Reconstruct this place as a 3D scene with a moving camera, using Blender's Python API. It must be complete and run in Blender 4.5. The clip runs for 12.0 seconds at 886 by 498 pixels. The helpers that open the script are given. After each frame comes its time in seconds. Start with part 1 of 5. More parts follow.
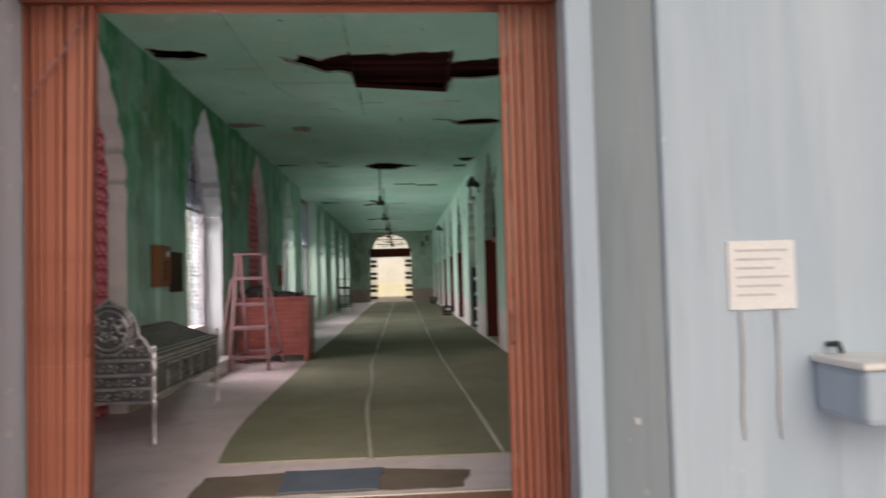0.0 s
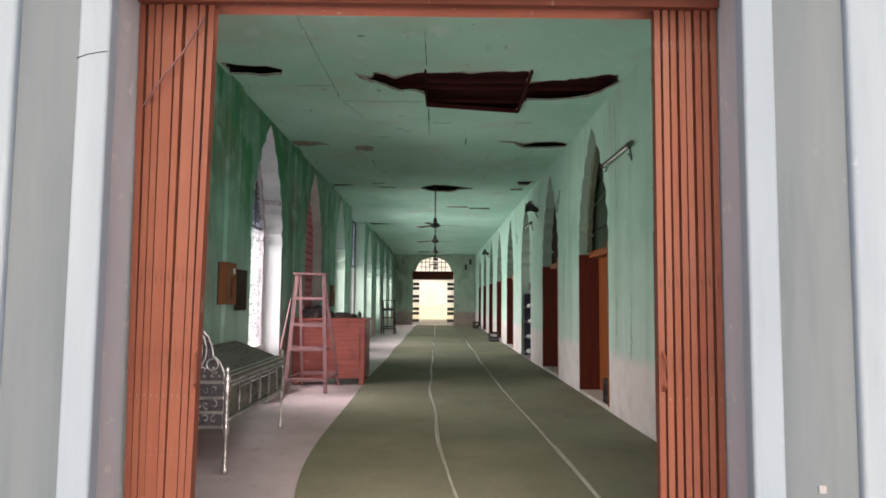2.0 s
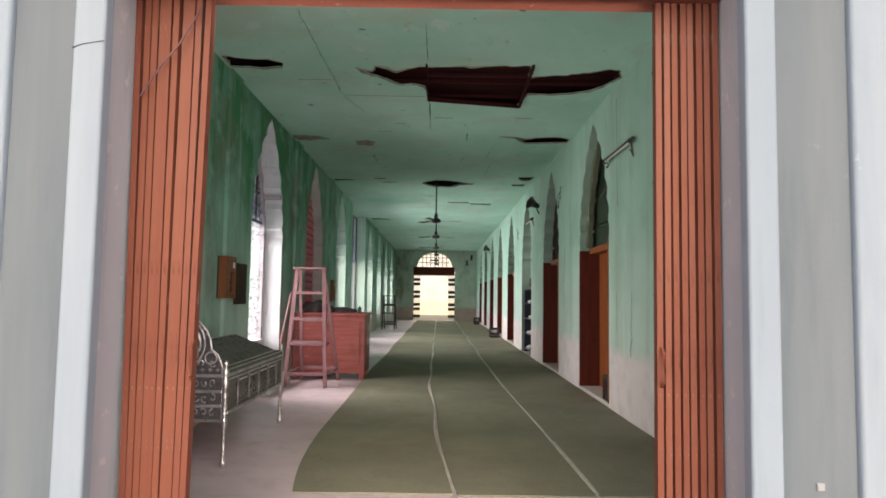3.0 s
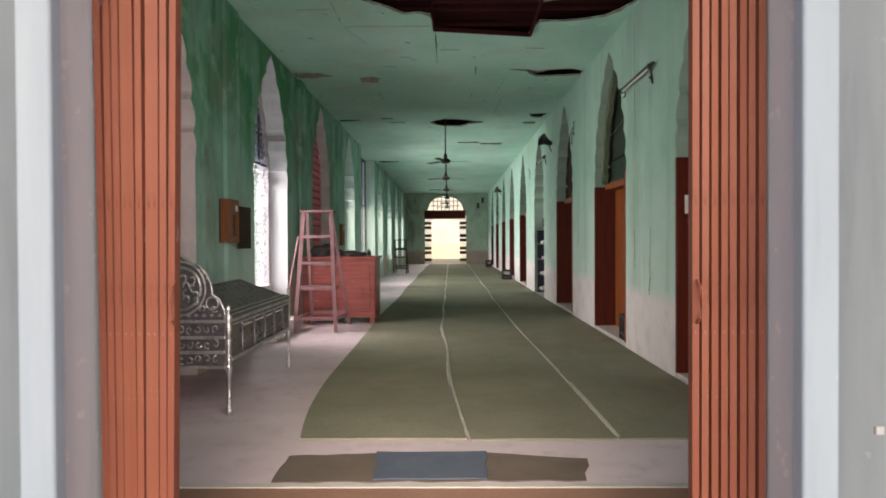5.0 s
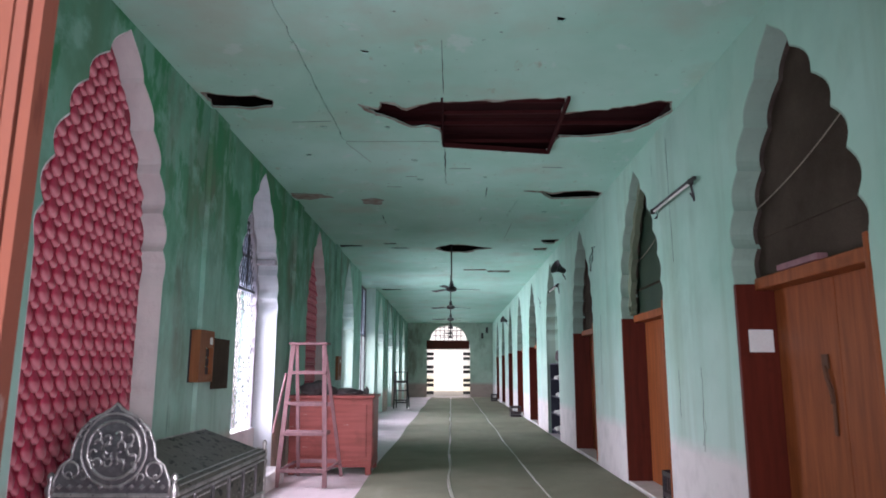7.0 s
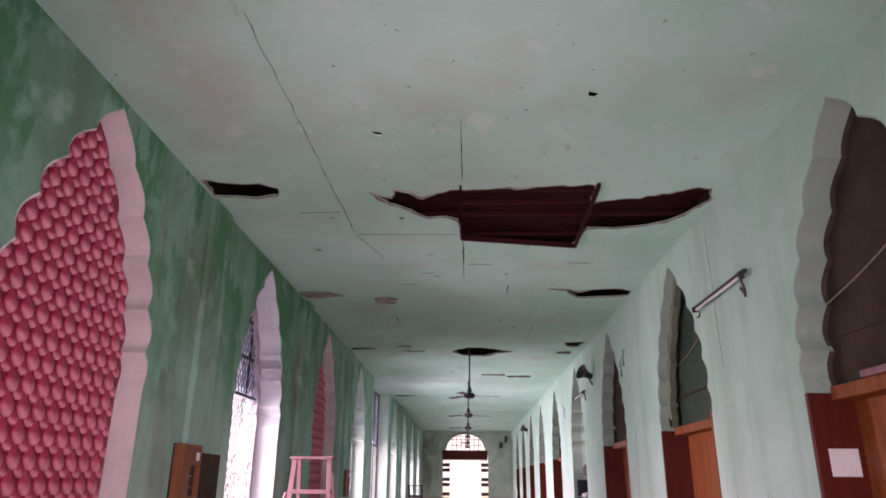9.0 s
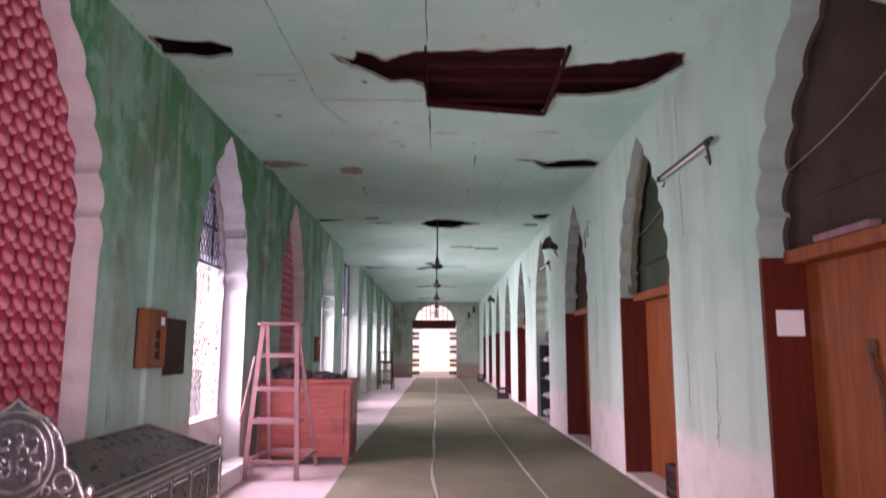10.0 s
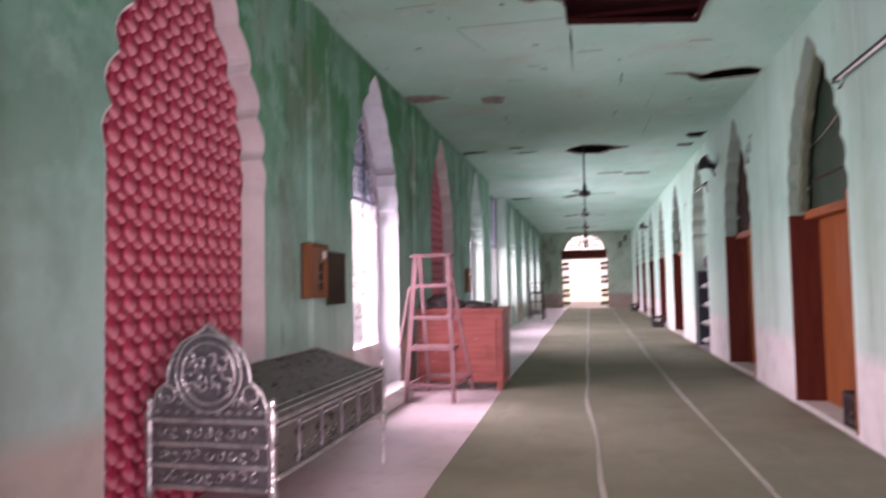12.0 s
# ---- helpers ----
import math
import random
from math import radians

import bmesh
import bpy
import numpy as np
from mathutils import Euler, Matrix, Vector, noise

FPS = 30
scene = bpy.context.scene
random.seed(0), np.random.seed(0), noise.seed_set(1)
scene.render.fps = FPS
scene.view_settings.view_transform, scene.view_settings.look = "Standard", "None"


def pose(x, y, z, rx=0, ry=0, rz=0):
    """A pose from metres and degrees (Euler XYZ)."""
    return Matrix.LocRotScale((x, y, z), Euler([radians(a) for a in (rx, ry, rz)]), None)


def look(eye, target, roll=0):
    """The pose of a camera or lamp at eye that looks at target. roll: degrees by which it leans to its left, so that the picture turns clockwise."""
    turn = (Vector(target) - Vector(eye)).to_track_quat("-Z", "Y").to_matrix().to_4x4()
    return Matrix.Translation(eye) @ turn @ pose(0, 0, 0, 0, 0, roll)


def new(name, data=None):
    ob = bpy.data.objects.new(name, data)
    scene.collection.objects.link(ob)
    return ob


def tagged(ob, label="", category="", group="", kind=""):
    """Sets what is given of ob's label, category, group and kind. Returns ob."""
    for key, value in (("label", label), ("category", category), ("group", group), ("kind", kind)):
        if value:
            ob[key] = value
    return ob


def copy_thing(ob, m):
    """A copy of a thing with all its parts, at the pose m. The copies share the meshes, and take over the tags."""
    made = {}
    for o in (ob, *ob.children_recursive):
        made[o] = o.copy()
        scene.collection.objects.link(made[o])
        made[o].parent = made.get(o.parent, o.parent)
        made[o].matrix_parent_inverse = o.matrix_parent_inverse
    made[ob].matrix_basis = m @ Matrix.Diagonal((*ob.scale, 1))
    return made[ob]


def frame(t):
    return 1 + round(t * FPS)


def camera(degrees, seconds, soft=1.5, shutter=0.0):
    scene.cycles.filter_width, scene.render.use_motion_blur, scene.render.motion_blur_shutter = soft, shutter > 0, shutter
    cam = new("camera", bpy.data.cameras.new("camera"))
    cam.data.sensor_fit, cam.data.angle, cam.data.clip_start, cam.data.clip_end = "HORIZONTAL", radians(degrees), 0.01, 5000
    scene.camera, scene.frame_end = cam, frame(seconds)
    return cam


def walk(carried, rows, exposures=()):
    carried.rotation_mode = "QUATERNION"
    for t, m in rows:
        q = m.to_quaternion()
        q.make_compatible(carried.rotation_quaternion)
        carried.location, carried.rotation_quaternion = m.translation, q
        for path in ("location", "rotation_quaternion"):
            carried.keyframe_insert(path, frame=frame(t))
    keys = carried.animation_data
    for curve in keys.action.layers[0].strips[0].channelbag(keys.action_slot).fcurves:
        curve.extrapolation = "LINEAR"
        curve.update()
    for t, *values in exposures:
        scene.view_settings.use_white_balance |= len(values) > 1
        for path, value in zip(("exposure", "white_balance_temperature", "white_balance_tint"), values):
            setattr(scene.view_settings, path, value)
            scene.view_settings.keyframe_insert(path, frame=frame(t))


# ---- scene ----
from mathutils.geometry import tessellate_polygon

cam = camera(66.5, 12.0, soft=1.7, shutter=0.5)
PATH = [
    (0, (-0.127, -0.376, 1.305), (-0.006, 1.618, 1.388), -1.5),
    (0.2, (-0.183, -0.302, 1.316), (-0.173, 1.695, 1.422), -0.66),
    (0.5, (-0.276, -0.214, 1.329), (-0.341, 1.779, 1.479), 0.6),
    (1, (-0.455, -0.149, 1.334), (-0.46, 1.846, 1.475), 0.1),
    (1.2, (-0.51, -0.126, 1.334), (-0.5, 1.871, 1.445), -0.1),
    (1.5, (-0.547, -0.09, 1.336), (-0.545, 1.906, 1.462), -0.4),
    (2, (-0.531, -0.053, 1.342), (-0.516, 1.941, 1.495), 0.5),
    (2.2, (-0.53, -0.045, 1.341), (-0.52, 1.95, 1.472), 0.62),
    (2.5, (-0.529, -0.039, 1.338), (-0.501, 1.956, 1.48), 0.8),
    (4.5, (-0.466, 0.019, 1.311), (-0.566, 2.016, 1.377), 0.6),
    (4.7, (-0.471, 0.082, 1.3), (-0.568, 2.079, 1.297), 0.24),
    (5, (-0.5, 0.26, 1.288), (-0.522, 2.259, 1.264), -0.3),
    (5.2, (-0.533, 0.369, 1.297), (-0.545, 2.368, 1.257), -0.46),
    (5.5, (-0.564, 0.52, 1.324), (-0.521, 2.519, 1.312), -0.7),
    (5.7, (-0.551, 0.632, 1.333), (-0.544, 2.631, 1.407), -0.58),
    (6, (-0.527, 0.806, 1.338), (-0.582, 2.798, 1.514), -0.4),
    (6.2, (-0.534, 0.911, 1.341), (-0.585, 2.901, 1.537), -0.16),
    (6.5, (-0.558, 1.059, 1.352), (-0.578, 3.04, 1.625), 0.2),
    (8.5, (-0.665, 1.903, 1.484), (-0.717, 3.83, 2.02), -0.4),
    (8.7, (-0.659, 1.927, 1.484), (-0.679, 3.831, 2.095), -0.04),
    (9, (-0.633, 1.951, 1.482), (-0.705, 3.84, 2.132), 0.5),
    (9.5, (-0.588, 2.006, 1.452), (-0.561, 3.958, 1.888), 0.1),
    (10, (-0.574, 2.048, 1.432), (-0.561, 4.026, 1.727), 0.2),
    (10.2, (-0.57, 2.055, 1.429), (-0.545, 4.042, 1.66), 0.08),
    (10.5, (-0.563, 2.063, 1.425), (-0.529, 4.049, 1.663), -0.1),
    (10.7, (-0.559, 2.07, 1.422), (-0.546, 4.057, 1.644), -0.38),
    (11, (-0.556, 2.076, 1.417), (-0.572, 4.065, 1.62), -0.8),
    (11.5, (-0.557, 2.067, 1.407), (-0.754, 4.05, 1.583), -1.3),
    (11.7, (-0.56, 2.064, 1.399), (-0.83, 4.037, 1.586), -1.22),
    (12, (-0.567, 2.062, 1.384), (-0.987, 4.015, 1.486), -1.1),
]
EXPOSURES = [(0, 0.15, 6950, 13), (0.4, 0.45, 6950, 13), (1, 0.68, 6950, 13), (2.5, 0.70, 7000, 13), (5.0, 0.66, 7050, 13), (5.5, 0.66, 7100, 10), (6.0, 0.93, 5850, 10), (6.5, 0.98, 5850, 15), (8.5, 1.05, 6700, 43), (9.2, 1.18, 6900, 54), (10, 1.18, 6850, 55), (10.5, 1.18, 6800, 49), (12, 1.32, 6700, 45)]
walk(cam, [(t, look(eye, target, roll)) for t, eye, target, roll in PATH], EXPOSURES)

# ---- world and light ----
world = bpy.data.worlds.new("overcast_sky")
scene.world = world
world.use_nodes = True
wn = world.node_tree
sky = wn.nodes.new("ShaderNodeTexSky")
sky.sky_type, sky.sun_disc = "NISHITA", False
sky.sun_elevation, sky.sun_rotation = radians(28), radians(175)
sky.air_density, sky.dust_density = 1.0, 4.0
wn.nodes["Background"].inputs[1].default_value = 0.095
wn.links.new(sky.outputs[0], wn.nodes["Background"].inputs[0])

sun = new("sun", bpy.data.lights.new("sun", "SUN"))
sun.data.energy, sun.data.angle, sun.data.color = 0.74, radians(60), (0.90, 0.95, 1.0)
sun.matrix_world = look((0.6, -7.2, 3.9), (0, 0, 0))

# plan: the hall runs along y, from the gate to the far door
XL, XR, HC, HR = -2.96, 1.60, 3.92, 4.30
Y0, Y1 = 2.80, 38.1
LEFT = [5.91] + [5.99 + 3.60 * k for k in range(1, 9)]
LEFT[4] = 20.60  # an open bay up to the ceiling instead of an arch
BAY0, BAY1 = 18.90, 22.30
RIGHT = [5.71 + 3.53 * k for k in range(9)]
HALF = 0.87


def window_lamp(x, y, z, w, h, power, aim, tint):
    ob = new("daylight", bpy.data.lights.new("daylight", "AREA"))
    ob.data.shape, ob.data.size, ob.data.size_y, ob.data.energy, ob.data.color = "RECTANGLE", w, h, power, tint
    ob.data.spread = radians(125)
    ob.matrix_world = look((x, y, z), (x + aim[0], y + aim[1], z + aim[2]))


for k in (1, 3, 4, 5, 6, 7, 8):
    window_lamp(XL - 0.75, LEFT[k], 1.6, 2.4 if k == 4 else 1.7, 1.7, {1: 80, 3: 66, 4: 104}.get(k, 62), (1, 0, -0.3 if k == 1 else -0.04), (1.0, 0.97, 0.98))
window_lamp(-0.75, Y1 + 1.7, 5.2, 2.4, 2.0, 130, (0, -1, -1.1), (1.0, 0.95, 0.85))
window_lamp(-0.57, 2.74, 1.35, 1.7, 2.3, 29, (0, 1, 0.14), (1.0, 0.97, 0.95))


# ---- materials ----
class Shade:
    def __init__(self, name, rough=0.7, metal=0.0, spec=0.5):
        self.m = bpy.data.materials.new(name)
        self.m.use_nodes = True
        self.t = self.m.node_tree
        self.b = self.t.nodes["Principled BSDF"]
        self.b.inputs["Roughness"].default_value = rough
        self.b.inputs["Metallic"].default_value = metal
        self.b.inputs["Specular IOR Level"].default_value = spec
        self.co = self.t.nodes.new("ShaderNodeTexCoord").outputs["Object"]

    def node(self, kind, **values):
        n = self.t.nodes.new(kind)
        for key, v in values.items():
            sock = n.inputs[key.replace("_", " ")]
            if hasattr(v, "is_output"):
                self.t.links.new(v, sock)
            else:
                sock.default_value = v
        return n

    def noise(self, scale, detail=4.0, stretch=(1, 1, 1), rough=0.6):
        mp = self.node("ShaderNodeMapping", Vector=self.co, Scale=stretch)
        return self.node("ShaderNodeTexNoise", Vector=mp.outputs[0], Scale=scale, Detail=detail, Roughness=rough).outputs[0]

    def span(self, v, lo, hi, a=0.0, b=1.0):
        n = self.t.nodes.new("ShaderNodeMapRange")
        self.t.links.new(v, n.inputs[0])
        for i, x in enumerate((lo, hi, a, b)):
            n.inputs[i + 1].default_value = x
        return n.outputs[0]

    def calc(self, op, a, b):
        n = self.t.nodes.new("ShaderNodeMath")
        n.operation = op
        for i, v in enumerate((a, b)):
            if hasattr(v, "is_output"):
                self.t.links.new(v, n.inputs[i])
            else:
                n.inputs[i].default_value = v
        return n.outputs[0]

    def mix(self, f, a, b, blend="MIX"):
        n = self.t.nodes.new("ShaderNodeMix")
        n.data_type, n.blend_type = "RGBA", blend
        for i, v in ((0, f), (6, a), (7, b)):
            if hasattr(v, "is_output"):
                self.t.links.new(v, n.inputs[i])
            else:
                n.inputs[i].default_value = v if i == 0 else (*v, 1)
        return n.outputs[2]

    def height(self):
        return self.node("ShaderNodeSeparateXYZ", Vector=self.co).outputs[2]

    def random(self):
        return self.t.nodes.new("ShaderNodeObjectInfo").outputs["Random"]

    def colour(self, c):
        self.t.links.new(c, self.b.inputs["Base Color"])
        return self

    def bump(self, h, strength=0.3, dist=0.01):
        n = self.node("ShaderNodeBump", Strength=strength, Distance=dist, Height=h)
        self.t.links.new(n.outputs[0], self.b.inputs["Normal"])
        return self

    def rough(self, v):
        self.t.links.new(v, self.b.inputs["Roughness"])
        return self


def plain(name, a, b, scale=3.0, rough=0.7, metal=0.0, bump=0.2, grain=60.0, stretch=(1, 1, 1), spec=0.5):
    """Two tones in soft patches, with a fine grain over them."""
    s = Shade(name, rough, metal, spec)
    c = s.mix(s.span(s.noise(scale, 5, stretch), 0.35, 0.65), a, b)
    g = s.noise(grain, 3, stretch)
    c = s.mix(s.span(g, 0.3, 0.7, 0.0, 0.35), c, tuple(x * 0.6 for x in a))
    s.colour(c).bump(g, bump, 0.004)
    return s.m


def streaked_wall(name, base, light, dark, dado, top, topf, mottle=1.0, grime=(0.2, 0.2, 0.16), pale=0.0):
    """Limewashed plaster: patches, runs of damp down the wall, a pale dado to 0.72 m."""
    s = Shade(name, 0.85, 0.0, 0.2)
    z = s.height()
    c = s.mix(s.span(s.noise(0.9, 6), 0.38, 0.66), base, light)
    c = s.mix(s.span(s.noise(3.2, 7), 0.50, 0.68, 0, 0.55 * mottle), c, tuple(0.6 * x + 0.4 * y for x, y in zip(dark, light)))
    c = s.mix(s.span(s.noise(1.6, 8, (1, 1, 0.7)), 0.49, 0.60, 0, 0.65 * mottle), c, tuple(0.4 * x + 0.6 * y for x, y in zip(base, dark)))
    up = s.span(s.calc("ADD", z, s.span(s.noise(1.1, 5, (1, 1, 0.5)), 0, 1, -1.6, 1.6)), 1.9, 3.3, 0.0, topf)
    peel = s.span(s.noise(1.9, 7, (1, 1, 0.45)), 0.50, 0.54, 1.0, 0.45)
    damp = s.span(s.node("ShaderNodeSeparateXYZ", Vector=s.co).outputs[1], 11.0, 16.0, 1.0, 0.2)
    c = s.mix(s.calc("MULTIPLY", s.calc("MULTIPLY", up, peel), damp), c, top)
    if pale:
        c = s.mix(s.span(s.calc("ADD", z, s.span(s.noise(1.3, 5, (1, 1, 0.6)), 0, 1, -0.5, 0.5)), 0.6, 2.2, pale, 0.0), c, (0.60, 0.69, 0.66))
    c = s.mix(s.span(s.noise(1.3, 7, (1, 1, 0.35)), 0.54, 0.68, 0.0, 0.75 * mottle), c, grime)
    runs = s.span(s.noise(2.4, 6, (1, 1, 0.07)), 0.55, 0.75, 0.0, 0.5 * mottle)
    c = s.mix(s.calc("MULTIPLY", runs, damp), c, dark)
    fine = s.span(s.noise(6.0, 5, (1, 1, 0.03)), 0.655, 0.70, 0.0, 0.55)
    fine = s.calc("MULTIPLY", fine, s.span(s.noise(1.7, 4), 0.46, 0.58))
    c = s.mix(s.calc("MULTIPLY", fine, damp), c, tuple(x * 0.7 for x in dark))
    wide = s.span(s.noise(1.5, 5, (1, 1, 0.09)), 0.52, 0.72, 0.0, 0.5)
    c = s.mix(s.calc("MULTIPLY", wide, damp), c, (dark[0] * 1.2, dark[1] * 1.0, dark[2] * 0.85))
    scuff = s.span(s.noise(2.6, 9), 0.55, 0.66, 0.0, 0.5 * mottle)
    c = s.mix(scuff, c, light)
    edge = s.calc("ADD", z, s.span(s.noise(3.0, 4), 0, 1, -0.03, 0.03))
    low = s.span(edge, 0.64, 0.80, 1.0, 0.0)
    worn = s.mix(s.span(s.noise(4.0, 8), 0.45, 0.75, 0, 0.7), dado, tuple(x * 0.72 for x in dado))
    c = s.mix(low, c, worn)
    s.colour(c).bump(s.noise(35, 6), 0.25, 0.006)
    return s.m


M_RIGHT = streaked_wall("mint_limewash", (0.305, 0.525, 0.435), (0.385, 0.59, 0.51), (0.17, 0.275, 0.22), (0.68, 0.635, 0.635), (0.385, 0.60, 0.505), 0.5, 0.42, (0.38, 0.49, 0.38), 0.6)
M_LEFT = streaked_wall("green_limewash", (0.235, 0.45, 0.37), (0.335, 0.57, 0.49), (0.10, 0.18, 0.12), (0.55, 0.47, 0.41), (0.048, 0.24, 0.105), 0.92, pale=0.5)
M_END = streaked_wall("pale_green_limewash", (0.42, 0.55, 0.47), (0.52, 0.64, 0.56), (0.28, 0.36, 0.30), (0.45, 0.36, 0.33), (0.44, 0.58, 0.50), 0.4)


def chipped_wash(name, a, b, chip, lo):
    s = Shade(name, 0.88, 0, 0.2)
    c = s.mix(s.span(s.noise(1.8, 6, (1, 1, 0.3)), 0.35, 0.65), a, b)
    c = s.mix(s.span(s.noise(9, 6, (1, 1, 0.12)), 0.55, 0.75, 0, 0.5), c, tuple(x * 0.72 for x in a))
    c = s.mix(s.span(s.noise(3.2, 5, (1, 1, 0.07)), 0.48, 0.66, 0, 0.5), c, chip)
    c = s.mix(s.span(s.noise(11, 7), lo, lo + 0.03, 0, 0.9), c, chip)
    s.colour(c).bump(s.noise(16, 6), 0.3, 0.008)
    return s.m


M_GROOVE = chipped_wash("grey_limewash", (0.62, 0.70, 0.77), (0.67, 0.74, 0.80), (0.80, 0.83, 0.86), 0.62)
M_BAND = chipped_wash("grey_groove_wash", (0.175, 0.215, 0.25), (0.21, 0.25, 0.285), (0.28, 0.32, 0.35), 0.68)
M_OUT = chipped_wash("white_limewash", (0.40, 0.49, 0.58), (0.36, 0.445, 0.53), (0.52, 0.60, 0.67), 0.69)


def hand_plaster():
    """Trowelled plaster with slanting waves."""
    s = Shade("pinkish_plaster", 0.8, 0.0, 0.25)
    c = s.mix(s.span(s.noise(2.5, 6, (1, 1, 0.6)), 0.35, 0.65), (0.74, 0.70, 0.70), (0.61, 0.575, 0.585))
    c = s.mix(s.span(s.noise(8, 6), 0.60, 0.72, 0, 0.5), c, (0.52, 0.50, 0.48))
    mp = s.node("ShaderNodeMapping", Vector=s.co, Rotation=(0.6, 0, 0), Scale=(1, 1, 1))
    w = s.node("ShaderNodeTexWave", Vector=mp.outputs[0], Scale=1.3, Distortion=3.0, Detail=2.0)
    w.bands_direction = "Z"
    s.colour(c).bump(s.calc("ADD", w.outputs[1], s.calc("MULTIPLY", s.noise(14, 5), 0.5)), 0.8, 0.03)
    return s.m


M_REVEAL = hand_plaster()


def ceiling_paint():
    s = Shade("mint_ceiling_board", 0.8, 0.0, 0.25)
    c = s.mix(s.span(s.noise(0.6, 5), 0.35, 0.65), (0.345, 0.62, 0.515), (0.445, 0.71, 0.62))
    c = s.mix(s.span(s.noise(1.1, 7), 0.52, 0.72, 0, 0.5), c, (0.44, 0.47, 0.39))
    c = s.mix(s.span(s.noise(3.1, 8), 0.62, 0.66, 0, 0.45), c, (0.58, 0.72, 0.68))
    c = s.mix(s.span(s.noise(4.3, 7, (1, 0.4, 1)), 0.66, 0.72, 0, 0.5), c, (0.34, 0.30, 0.20))
    c = s.mix(s.span(s.noise(16, 3), 0.70, 0.725, 0, 0.8), c, (0.16, 0.20, 0.17))
    s.colour(c).bump(s.noise(9, 5), 0.15, 0.01)
    return s.m


def floor_stone():
    s = Shade("worn_cement_floor", 0.45, 0.0, 0.5)
    c = s.mix(s.span(s.noise(0.8, 6), 0.35, 0.65), (0.70, 0.565, 0.61), (0.56, 0.46, 0.49))
    c = s.mix(s.span(s.noise(5, 7), 0.55, 0.75, 0, 0.5), c, (0.30, 0.28, 0.26))
    s.colour(c).bump(s.noise(18, 6), 0.15, 0.004)
    s.rough(s.span(s.noise(2.5, 5), 0.3, 0.7, 0.28, 0.6))
    return s.m


def carpet_pile():
    s = Shade("olive_grey_carpet", 0.95, 0.0, 0.15)
    c = s.mix(s.span(s.noise(0.7, 6), 0.35, 0.65), (0.288, 0.274, 0.206), (0.215, 0.206, 0.150))
    c = s.mix(s.span(s.noise(130, 2), 0.4, 0.65, 0, 0.45), c, (0.12, 0.12, 0.09))
    c = s.mix(s.span(s.noise(3.0, 7, (1, 0.3, 1)), 0.56, 0.72, 0, 0.45), c, (0.30, 0.285, 0.235))
    c = s.mix(s.span(s.noise(1.6, 6), 0.56, 0.70, 0, 0.45), c, (0.19, 0.15, 0.10))
    s.colour(c).bump(s.noise(220, 2), 0.5, 0.004)
    return s.m


def red_scale():
    s = Shade("red_gloss_scale", 0.34, 0.0, 0.35)
    c = s.mix(s.random(), (0.44, 0.033, 0.080), (0.51, 0.052, 0.108))
    c = s.mix(s.span(s.noise(9, 4), 0.5, 0.75, 0, 0.3), c, (0.52, 0.09, 0.13))
    # Highlight painted into the base colour: pale pink toward the lower tip.
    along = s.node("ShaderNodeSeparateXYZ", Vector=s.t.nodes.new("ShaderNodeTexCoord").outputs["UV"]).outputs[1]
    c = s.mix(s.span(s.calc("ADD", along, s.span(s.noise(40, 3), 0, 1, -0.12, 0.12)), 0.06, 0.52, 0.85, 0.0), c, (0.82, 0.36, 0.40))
    s.colour(c).bump(s.noise(60, 3), 0.1, 0.003)
    return s.m


def silver_work():
    s = Shade("embossed_silver", 0.3, 0.9, 0.5)
    c = s.mix(s.span(s.noise(9, 5), 0.4, 0.6), (0.62, 0.585, 0.60), (0.42, 0.395, 0.41))
    c = s.mix(s.span(s.noise(48, 3), 0.64, 0.70), c, (0.04, 0.04, 0.045))
    v = s.node("ShaderNodeTexVoronoi", Vector=s.co, Scale=55.0).outputs[0]
    s.colour(c).bump(v, 0.4, 0.008)
    s.rough(s.span(s.noise(20, 3), 0.3, 0.7, 0.26, 0.5))
    return s.m


def wood(name, a, b, rough=0.5, along=2):
    s = Shade(name, rough, 0, 0.2)
    st = [6.0, 6.0, 6.0]
    st[along] = 0.5
    n = s.noise(3.0, 6, st)
    c = s.mix(s.span(n, 0.35, 0.65), a, b)
    c = s.mix(s.span(s.noise(5, 6), 0.60, 0.75, 0, 0.5), c, tuple(x * 0.45 for x in a))
    s.colour(c).bump(n, 0.15, 0.004)
    return s.m


def gate_paint():
    s = Shade("red_oxide_paint", 0.5, 0.0, 0.4)
    c = s.mix(s.span(s.noise(2.2, 6, (1, 1, 0.4)), 0.35, 0.65), (0.33, 0.115, 0.072), (0.265, 0.088, 0.053))
    c = s.mix(s.span(s.noise(30, 4, (1, 1, 0.15)), 0.60, 0.70, 0, 0.7), c, (0.13, 0.035, 0.025))
    c = s.mix(s.span(s.noise(30, 5, (1, 1, 0.22)), 0.66, 0.71, 0, 0.8), c, (0.62, 0.48, 0.42))
    c = s.mix(s.calc("MULTIPLY", s.random(), 0.4), c, (0.24, 0.06, 0.04))
    s.colour(c).bump(s.noise(50, 4), 0.2, 0.003)
    return s.m


M_CEIL, M_FLOOR, M_CARPET, M_SCALE, M_SILVER, M_GATE = ceiling_paint(), floor_stone(), carpet_pile(), red_scale(), silver_work(), gate_paint()


